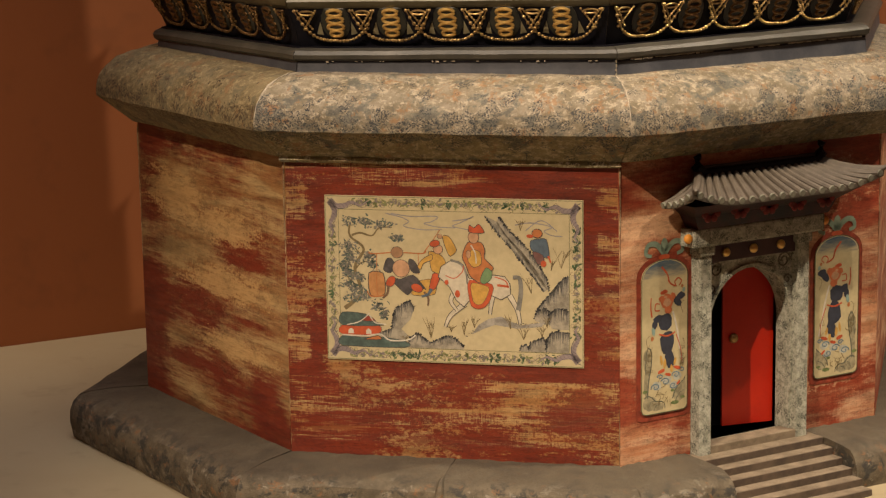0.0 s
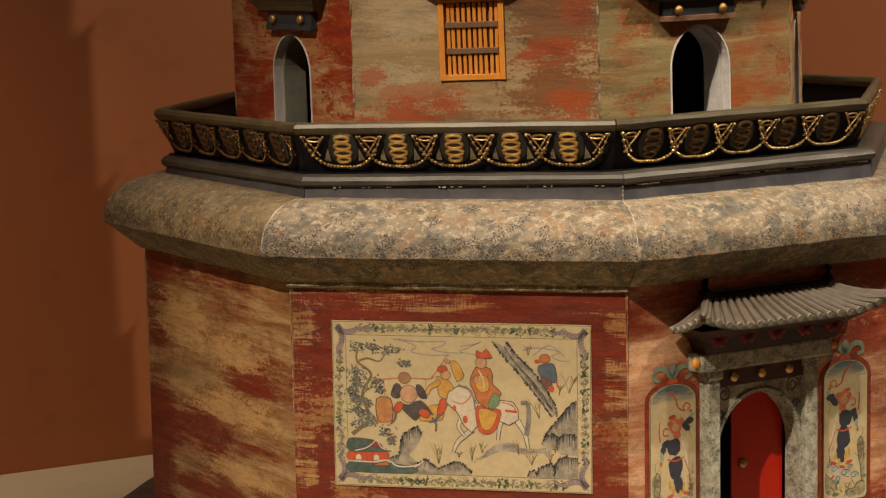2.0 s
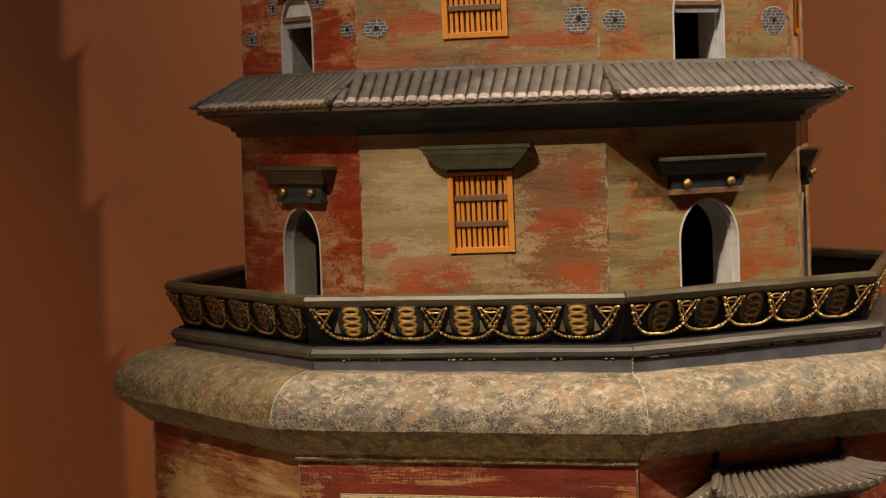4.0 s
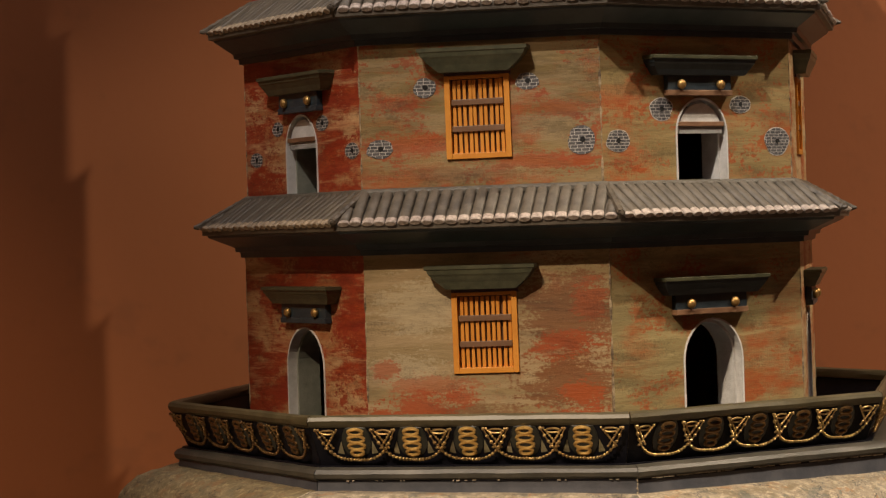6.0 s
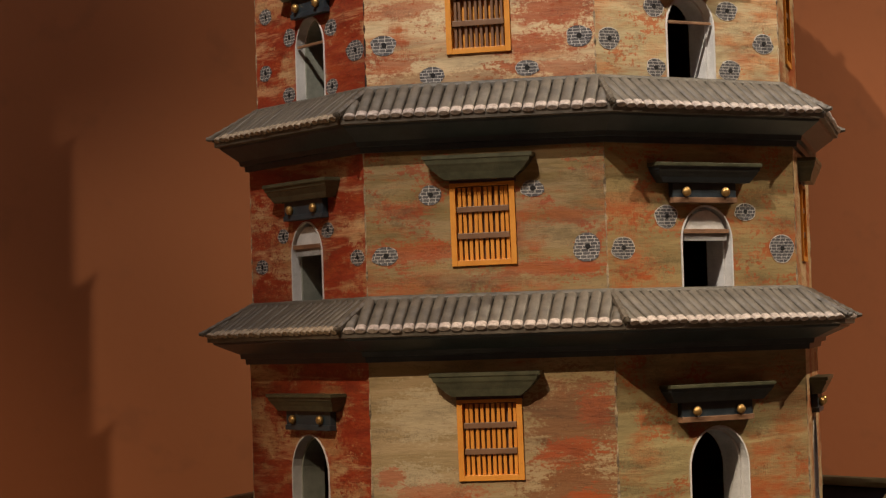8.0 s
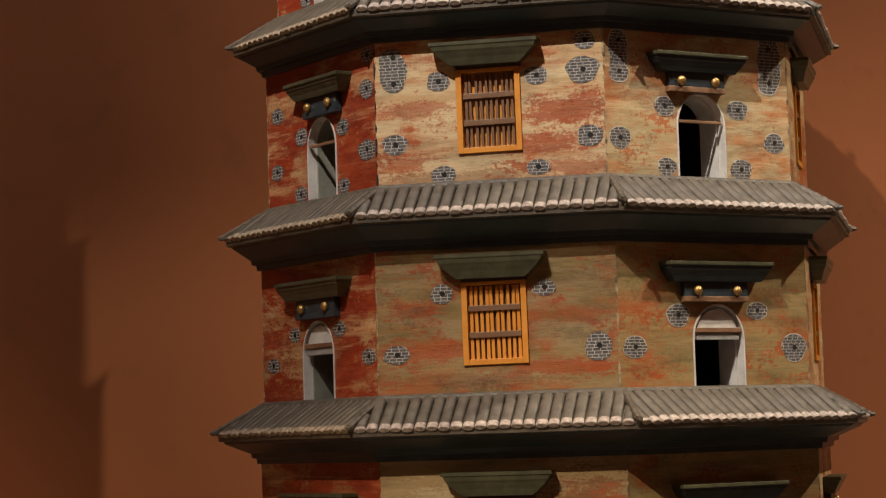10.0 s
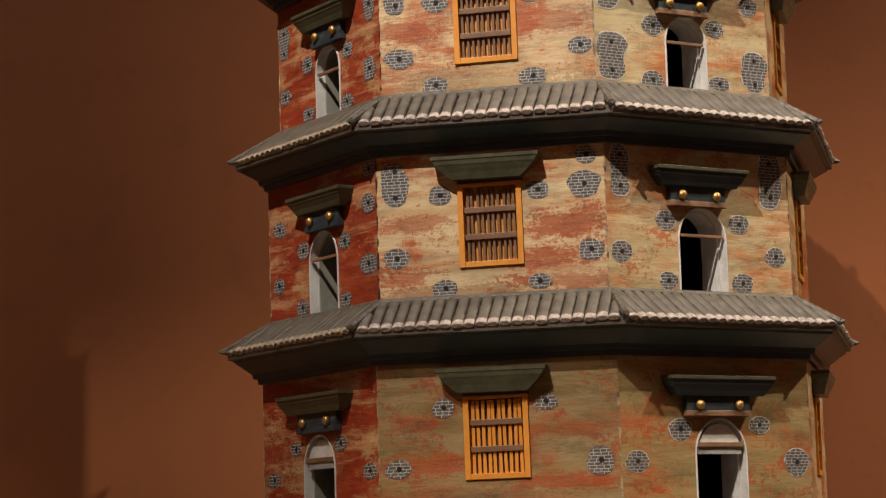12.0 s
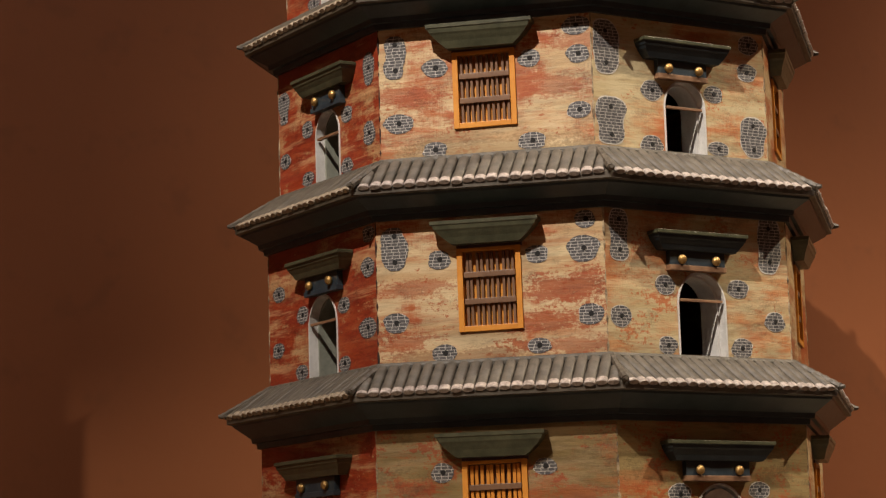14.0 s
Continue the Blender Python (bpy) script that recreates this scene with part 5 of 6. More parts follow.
doorway = part("doorway_arch", holed_panel(0.0345, 0.0345, 0.0045, 0.1215, [(x + 0.0, z) for x, z in arch_loop(-0.0009, 0.0322, 0.0046, 0.1105, 18, 1.05)], 0.012), M_GRANITE, pagoda,
               "grey speckled stone arch round the doorway", DF @ Matrix.Translation((DOOR_C, -0.0035, 0)))
part("arch_moulding", band(arch_loop(0, 0.0313, 0.03, 0.1108, 20, 1.05), 0.0022, 0.0014, -0.0014), M_GRANITE, doorway, "raised stone moulding")
for s in (-1, 1):
    bm = bmesh.new()
    for cx, cz, r0, turns in ((0.0262, 0.1120, 0.0052, 1.6), (0.0292, 0.1000, 0.0032, 1.3)):
        n = 26
        tube(bm, [(s * (cx + r0 * (1 - 0.75 * i / n) * math.cos(2 * math.pi * turns * i / n)), -0.0002, cz + r0 * (1 - 0.75 * i / n) * math.sin(2 * math.pi * turns * i / n)) for i in range(n + 1)], 0.00045, 5)
    part("painted_scroll", bm, M_RIDGE, doorway, "dark scroll in the corner of the arch")
for s in (-1, 1):
    x = DOOR_C + (0.0375 if s > 0 else -0.0376)
    post = part("door_post", new_box(-0.0044, 0.0044, -0.0090, 0.0, 0.0, 0.1285, 0.0008), M_GRANITE, pagoda, "grey speckled stone door post", DF @ Matrix.Translation((x, 0, 0)))
    part("post_capital", new_box(-0.0058, 0.0058, -0.0104, 0.0, 0.1225, 0.1285, 0.0012), M_GRANITE, post)
part("threshold", new_box(-0.034, 0.034, -0.0085, 0.004, 0.0, 0.0062, 0.0006), M_STEP, pagoda, "worn brown threshold", DF @ Matrix.Translation((DOOR_C, 0, 0)))
leaf = part("door_leaf", door_leaf(), M_DOOR, pagoda, "glossy red door leaf standing ajar", DF @ Matrix.Translation((DOOR_C + 0.0325, 0.0125, 0.0072)) @ Matrix.Rotation(radians(-13), 4, "Z"))
bm = bmesh.new()
ball(bm, (0, 0, 0), 0.0030, (1, 0.75, 1), 14, 8)
part("door_knob", bm, M_GILT_DULL, leaf, "dark brass door knob", Matrix.Translation((-0.0275, -0.0012, 0.055)), True)
part("dark_recess", new_box(-0.036, 0.036, 0.045, 0.047, 0.0, 0.125), M_INSIDE, pagoda, "dark sheet coloured as the unlit inside behind the door", DF @ Matrix.Translation((DOOR_C, 0, 0)))

# lintel, name board and brackets
part("lintel", new_box(-0.0505, 0.0505, -0.0130, 0.0, 0.1285, 0.1395, 0.0016), M_GRANITE, pagoda, "grey speckled stone lintel", DF @ Matrix.Translation((DOOR_C, 0, 0)))
board = part("name_board", new_box(-0.0365, 0.0365, -0.0060, 0.0, 0.1170, 0.1286, 0.0005), M_BOARD, pagoda, "dark purple board with three gilt studs", DF @ Matrix.Translation((DOOR_C, 0, 0)))


def stud(r):
    bm = bmesh.new()
    ball(bm, (0, 0, 0), r, (1, 0.8, 1), 14, 8)
    return bm


for i in (-1, 0, 1):
    part("gilt_stud", stud(0.0029), M_GOLD, board, "gilt stud", Matrix.Translation((i * 0.0212, -0.0068, 0.1226)), True)
for s in (-1, 1):
    part("beam_end", stud(0.0029), M_FRAME, pagoda, "yellow painted beam end", DF @ Matrix.Translation((DOOR_C + s * 0.0525, -0.0105, 0.1345)), True)


def flare(w0, w1, d0, d1, z0, z1):
    """A board box that widens upwards."""
    bm = bmesh.new()
    rows = [[bm.verts.new(p) for p in ((-w, 0, z), (-w, -d, z), (w, -d, z), (w, 0, z))] for w, d, z in ((w0, d0, z0), (w0 + 0.3 * (w1 - w0), d0 + 0.15 * (d1 - d0), 0.5 * (z0 + z1)), (w1, d1, z1))]
    for a, b in zip(rows, rows[1:]):
        for i in range(4):
            bm.faces.new((a[i], a[(i + 1) % 4], b[(i + 1) % 4], b[i]))
    bm.faces.new(rows[0]), bm.faces.new(rows[-1])
    bmesh.ops.recalc_face_normals(bm, faces=bm.faces)
    return bm


part("frieze", flare(0.0500, 0.0640, 0.0125, 0.0265, 0.1395, 0.1560), M_BRACKET, pagoda, "dark red and black painted frieze that flares up to the canopy", DF @ Matrix.Translation((-0.0026, 0, 0)))
for i in range(5):
    bm = bmesh.new()
    for a in range(6):
        ball(bm, (0.0046 * math.cos(a * math.pi / 3), 0, 0.0030 * math.sin(a * math.pi / 3)), 0.0026, (1, 0.5, 1), 8, 5)
    part("painted_flower", bm, flat("deep red pigment", (0.22, 0.016, 0.012), 0.25), pagoda, "red flower on the frieze", DF @ Matrix.Translation((-0.0026 + (i - 2) * 0.022, -0.0165, 0.1490)), True)

# canopy roof over the door
CAN_C, CAN_HW, CAN_RW, CAN_OUT = -0.0001, 0.0715, 0.0460, 0.0290


def canopy_z(u, q):
    """Height of the canopy's slope at u along it, q from 0 at the ridge to 1 at the eave; the corners sweep up."""
    lift = 0.0068 * max(0.0, (abs(u) - 0.038) / (CAN_HW - 0.038)) ** 1.8
    return 0.1700 - 0.0118 * q ** 0.85 + lift * q


def slab(n, m, at, thick):
    """A thin curved slab over an n by m grid; at(f, q) gives its upper side."""
    bm = bmesh.new()
    top = [[bm.verts.new(at(i / n, j / m)) for j in range(m + 1)] for i in range(n + 1)]
    low = [[bm.verts.new(Vector(at(i / n, j / m)) - Vector((0, 0, thick))) for j in range(m + 1)] for i in range(n + 1)]
    for g in (top, low):
        for i in range(n):
            for j in range(m):
                bm.faces.new((g[i][j], g[i][j + 1], g[i + 1][j + 1], g[i + 1][j]))
    rim = [(i, 0) for i in range(n + 1)] + [(n, j) for j in range(1, m + 1)] + [(i, m) for i in range(n - 1, -1, -1)] + [(0, j) for j in range(m - 1, 0, -1)]
    for a, b in zip(rim, rim[1:] + rim[:1]):
        bm.faces.new((top[a[0]][a[1]], top[b[0]][b[1]], low[b[0]][b[1]], low[a[0]][a[1]]))
    bmesh.ops.recalc_face_normals(bm, faces=bm.faces)
    return bm


def front_at(f, q):
    u = (2 * f - 1) * (CAN_RW + (CAN_HW - CAN_RW) * q)
    return Vector((u, -0.004 - CAN_OUT * q, canopy_z(u, q)))


def side_at(s, f, q):
    """The short slope at the side s: f from the wall (0) to the corner (1), q from the hip to the side eave."""
    hip = front_at(0.5 + 0.5 * s, f)
    eave = Vector((s * (CAN_HW + 0.0015), hip.y, 0.1555 + 0.0100 * f ** 2.2))
    p = hip.lerp(eave, q)
    p.z -= 0.0014 * math.sin(math.pi * q)
    return p


CF = DF @ Matrix.Translation((CAN_C, 0, 0))
canopy = part("canopy_roof", slab(24, 6, front_at, 0.0026), M_CANOPY, pagoda, "small grey tiled canopy roof with upswept corners", CF, True)
n_roll = 19
for i in range(n_roll):
    f = (i + 0.5) / n_roll
    pts = [front_at(f, j / 6 * 1.03) + Vector((0, 0, 0.0006)) for j in range(7)]
    bm = bmesh.new()
    tube(bm, pts, 0.00190, 8)
    part("tile_roll", bm, M_CANOPY, canopy, "", None, True)
    end = bmesh.new()
    tube(end, [pts[-1] + Vector((0, 0.0004, 0)), pts[-1] + Vector((0, -0.0009, -0.0003))], 0.00205, 10)
    part("tile_end", end, M_CANOPY_END, canopy, "round grey tile end")
for s in (-1, 1):
    part("side_slope", slab(8, 4, lambda f, q: side_at(s, f, q), 0.0022), M_CANOPY, canopy, "short tiled side slope", None, True)
    for j in range(5):
        f = (j + 0.6) / 5.4
        pts = [side_at(s, f, q) + Vector((0, 0, 0.0005)) for q in (0.0, 0.35, 0.7, 1.04)]
        bm = bmesh.new()
        tube(bm, pts, 0.0017, 8)
        part("tile_roll", bm, M_CANOPY, canopy, "", None, True)
        end = bmesh.new()
        tube(end, [pts[-1] - Vector((s * 0.0004, 0, 0)), pts[-1] + Vector((s * 0.0009, 0, -0.0003))], 0.0019, 10)
        part("tile_end", end, M_CANOPY_END, canopy, "round grey tile end")
    ridge = bmesh.new()
    pts = [front_at(0.5 + 0.5 * s, q) + Vector((0, 0, 0.0016)) for q in (0.0, 0.3, 0.6, 0.85, 1.0)] + [front_at(0.5 + 0.5 * s, 1.0) + Vector((s * 0.002, -0.003, 0.0034))]
    tube(ridge, pts, [0.0026, 0.0026, 0.0025, 0.0024, 0.0020, 0.0010], 8)
    part("corner_ridge", ridge, M_CANOPY, canopy, "", None, True)
    horn = bmesh.new()
    tube(horn, [(s * 0.0440, -0.005, 0.1715), (s * 0.0480, -0.005, 0.1755), (s * 0.0478, -0.005, 0.1805), (s * 0.0455, -0.005, 0.1822)], [0.0032, 0.0036, 0.0026, 0.0010], 8)
    part("ridge_horn", horn, M_BLACK, canopy, "black upturned ridge end", None, True)
ridge = new_box(-0.0455, 0.0455, -0.0072, -0.0002, 0.1688, 0.1736, 0.0010)
part("ridge_bar", ridge, M_BLACK, canopy, "glossy black ridge bar")
cap = bmesh.new()
tube(cap, [(-0.0455, -0.0042, 0.1741), (0.0455, -0.0042, 0.1741)], 0.0013, 8)
part("ridge_cap", cap, M_SLATE, canopy, "", None, True)

# steps down from the door, let into the foot moulding
flight = part("step_string", new_box(-0.0466, 0.0468, -0.0500, -0.001, -FOOT, -0.0250, 0.0004), M_STEP, pagoda, "dusty flight of shallow stone steps", DF @ Matrix.Translation((-0.0054, 0, 0)))
for i in range(6):
    y1 = -0.0090 - 0.0088 * i
    part("step", new_box(-0.0464, 0.0466, y1 - 0.0090, -0.001, -0.0255, 0.0014 - 0.0045 * i, 0.0006), M_STEP, flight)
    part("riser", new_box(-0.0460, 0.0462, y1 - 0.0096, y1 - 0.0086, 0.0012 - 0.0045 * (i + 1), 0.0011 - 0.0045 * i), M_RISER, flight, "dark stained riser")

# ---------------------------------------------------------------- storeys
# foot, wall top, wall radius, eave radius, eave height, twist
STOREYS = [
    (0.2425, 0.3709, 0.1964, 0.2248, 0.3889, 1.2), (0.4078, 0.4984, 0.1934, 0.2166, 0.5176, 0.7), (0.5366, 0.6283, 0.1868, 0.2089, 0.6453, 0.25),
    (0.6656, 0.7522, 0.1778, 0.2006, 0.7690, -0.15), (0.7870, 0.8695, 0.1708, 0.1930, 0.8860, -0.4), (0.9040, 0.9810, 0.1638, 0.1855, 0.9970, -0.4),
    (1.0150, 1.0870, 0.1568, 0.1785, 1.1030, -0.4),
]
# lattice windows: middle, foot, top, hood foot, hood top
LATTICE = [(-0.0009, 0.2978, 0.3466, 0.3486, 0.3630), (-0.0003, 0.4270, 0.4772, 0.4789, 0.4936), (0.0003, 0.5562, 0.6078, 0.6096, 0.6238),
           (0.0002, 0.6846, 0.7334, 0.7346, 0.7498), (0, 0.806, 0.851, 0.853, 0.867), (0, 0.921, 0.964, 0.966, 0.979), (0, 1.031, 1.072, 1.074, 1.086)]
# arched windows: half width, top, box foot, box top, hood top, hood half length, half distance of the studs
ARCHED = [(0.0236, 0.3258, 0.3287, 0.3412, 0.3513, 0.0412, 0.0172), (0.0202, 0.4607, 0.4618, 0.4744, 0.4855, 0.0404, 0.0152), (0.0190, 0.5918, 0.5914, 0.6040, 0.6146, 0.0350, 0.0132),
          (0.0164, 0.7152, 0.7140, 0.7264, 0.7376, 0.0340, 0.0118), (0.016, 0.833, 0.833, 0.844, 0.856, 0.033, 0.0115), (0.015, 0.947, 0.947, 0.958, 0.969, 0.032, 0.011), (0.015, 1.055, 1.055, 1.065, 1.076, 0.03, 0.010)]
# how far arch and hood stand off the middle of their panel, on the two sides
ARCH_X = {1: (0.0024, 0.0021, 0.0010, 0.0022), -1: (0.0012, 0.0010, 0.0028, 0.0004)}
HOOD_X = {1: (-0.0012, -0.0017, -0.0040, -0.0015), -1: (0.0070, 0.0050, 0.0085, 0.0058)}
PITCH_T = 0.0073


def stepped_hood(half, z0, z1, depth, end):
    """A moulded hood: a lip at the top, then hollow and round steps that draw in below."""
    bm = bmesh.new()
    h = z1 - z0
    prof = [(1.0, 0.0, 1.0), (1.0, 0.15, 1.0), (0.95, 0.19, 0.95), (0.92, 0.36, 0.91), (0.86, 0.44, 0.86), (0.80, 0.56, 0.81), (0.72, 0.70, 0.72), (0.66, 0.86, 0.62), (0.60, 1.0, 0.52)]
    rings = []
    for o, v, w in prof:
        x, y, z = half - end * (1 - w), depth * o, z1 - h * v
        rings.append([bm.verts.new(p) for p in ((-x, 0, z), (-x, -y, z), (x, -y, z), (x, 0, z))])
    for a, b in zip(rings, rings[1:]):
        for i in range(4):
            bm.faces.new((a[i], b[i], b[(i + 1) % 4], a[(i + 1) % 4]))
    bm.faces.new(rings[0]), bm.faces.new(rings[-1][::-1])
    bmesh.ops.recalc_face_normals(bm, faces=bm.faces)
    return bm


def lattice_window(fr, mid, z0, z1, seed):
    """An orange frame with brown upright bars and two cross rails before an orange board."""
    hw, h, b = 0.0200, z1 - z0, 0.0035
    r = random.Random(seed)
    m = fr @ Matrix.Translation((mid, 0, z0)) @ Matrix.Rotation(radians(-0.55), 4, "Y")
    bm = bmesh.new()
    box(bm, -hw, -hw + b, -0.0016, 0.004, 0, h, 0.0003), box(bm, hw - b, hw, -0.0016, 0.004, 0, h, 0.0003)
    box(bm, -hw + b, hw - b, -0.0014, 0.004, 0, b, 0.0003), box(bm, -hw + b, hw - b, -0.0014, 0.004, h - b * 0.6, h, 0.0003)
    win = part("lattice_window", bm, M_FRAME, pagoda, "orange framed lattice window with brown bars", m)
    front, back = (M_FRAME, M_BAR) if seed < 2 else (M_BAR, M_FRAME)
    part("window_board", new_box(-hw + b, hw - b, 0.0034, 0.0042, b, h - b * 0.6), back, win, "board behind the bars")
    n, w = 10, (0.00105 if seed < 2 else 0.00085)
    for i in range(n):
        x = (i - (n - 1) / 2) * (2 * hw - 2 * b - 0.0006) / n + r.uniform(-0.00015, 0.00015)
        part("window_bar", new_box(-w, w, 0.0008, 0.0028, b, h - b * 0.6 - 0.0006, 0.0003), front, win, "", Matrix.Translation((x, 0, 0)) @ Matrix.Rotation(r.uniform(-0.012, 0.012), 4, "Y"))
    for f in (0.36, 0.68):
        part("window_rail", new_box(-hw + b + 0.0004, hw - b - 0.0004, -0.0006, 0.0022, h * f - 0.0018, h * f + 0.0018, 0.0004), M_BAR, win)
    return win


def arched_window(fr, cx, s, k):
    """A plastered arched opening under a stud board and a hood."""
    hw, top, b0, b1, z1, half, gap = ARCHED[s]
    bhalf = 1.62 * gap
    hx = HOOD_X.get(k, (0, 0, 0, 0))[min(s, 3)]
    hf = fr @ Matrix.Translation((hx, 0, 0))
    foot = STOREYS[s][0] + 0.001
    rim = part("arch_reveal", band(arch_loop(cx, hw - 0.0010, foot, top - 0.0010, 16, 1.1), 0.0010, 0.0165, -0.0004), M_PLASTER, pagoda, "whitewashed plaster arch of a window", fr)
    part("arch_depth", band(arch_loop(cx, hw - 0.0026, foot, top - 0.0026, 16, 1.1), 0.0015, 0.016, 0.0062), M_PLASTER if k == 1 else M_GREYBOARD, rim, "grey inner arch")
    if s == 1:
        lun = [(x, z) for x, z in arch_loop(cx, hw - 0.0034, top - 0.0165, top - 0.0034, 14, 1.1)]
        bm = bmesh.new()
        f = bm.faces.new([bm.verts.new((x, 0.0012, z)) for x, z in lun])
        g = bmesh.ops.extrude_face_region(bm, geom=[f])
        bmesh.ops.translate(bm, vec=(0, 0.002, 0), verts=[v for v in g["geom"] if isinstance(v, bmesh.types.BMVert)])
        bmesh.ops.recalc_face_normals(bm, faces=bm.faces)
        part("lunette", bm, M_PLASTER, rim, "white board in the head of the arch")
    if s > 0:
        z = top - (0.0175 if s == 1 else 0.0190)
        part("window_beam", new_box(cx - hw + 0.002, cx + hw - 0.0024, 0.0, 0.0022, z, z + (0.0028 if s == 1 else 0.0018), 0.0003), M_WOOD, rim, "small brown wooden beam across the opening")
    hood = part("window_hood", stepped_hood(half, b1 - 0.0005, z1, 0.0112, 0.014), M_HOOD if k != 1 else M_DARKGREEN, pagoda, "dark green moulded hood over an arched window", hf)
    lip = part("hood_lip", new_box(-half - 0.0002, half + 0.0002, -0.0116, 0, z1 - 0.0020, z1 + 0.0003, 0.0004), M_HOOD, hood, "olive lip of the hood")
    brd = part("stud_board", new_box(-bhalf, bhalf, -0.0042, 0, b0, b1, 0.0004), M_DARKGREEN, pagoda, "dark board with two gilt studs", hf)
    part("board_edge", new_box(-bhalf - 0.0004, bhalf + 0.0004, -0.0050, 0, b0 - 0.0002, b0 + 0.0032, 0.0004), M_WOOD if k == 1 else M_DARKGREEN, brd)
    for x in (-gap, gap):
        part("gilt_stud", stud(0.0030), M_STUD, brd, "gilt stud", Matrix.Translation((x, -0.0058, b0 + 0.0065)), True)


def roll_mesh(length, r, seed):
    """One roll of flat half-round roof tiles, from the eave upwards, with its pale painted lip and the scalloped plate at its end."""
    bm = bmesh.new()
    n, h = 9, 0.56 * r
    rr = random.Random(seed)
    cols = []
    for y, f in ((0.0, 0.98), (0.0022, 1.0), (0.0044, 0.97), (length * 0.45, 0.95), (length * 0.46, 1.02), (length * 0.8, 0.96), (length, 0.90)):
        w = rr.uniform(0.97, 1.03)
        cols.append([bm.verts.new((-r * f * w * math.cos(math.pi * i / (n - 1)), y, 0.0004 + h * f * math.sin(math.pi * i / (n - 1)) ** 0.8)) for i in range(n)])
    for j, (a, b) in enumerate(zip(cols, cols[1:])):
        for i in range(n - 1):
            f = bm.faces.new((a[i], a[i + 1], b[i + 1], b[i]))
            f.smooth, f.material_index = True, 1 if j < 2 else 0
    loop = [(-1.06 * r * math.cos(a), 0.0004 + 1.02 * h * math.sin(a) ** 0.8) for a in (math.pi * i / 8 for i in range(9))]
    loop += [(1.06 * r * math.cos(a), 0.0004 - 0.0017 * math.sin(a)) for a in (math.pi * i / 6 for i in range(1, 6))]
    outer, inner = [bm.verts.new((x, 0.0002, z)) for x, z in loop], [bm.verts.new((0.84 * x, -0.0005, 0.0002 + 0.84 * (z - 0.0002))) for x, z in loop]
    for i in range(len(loop)):
        bm.faces.new((outer[i], outer[(i + 1) % len(loop)], inner[(i + 1) % len(loop)], inner[i])).material_index = 1
    bm.faces.new(inner).material_index = 1
    bmesh.ops.recalc_face_normals(bm, faces=bm.faces)
    return bm


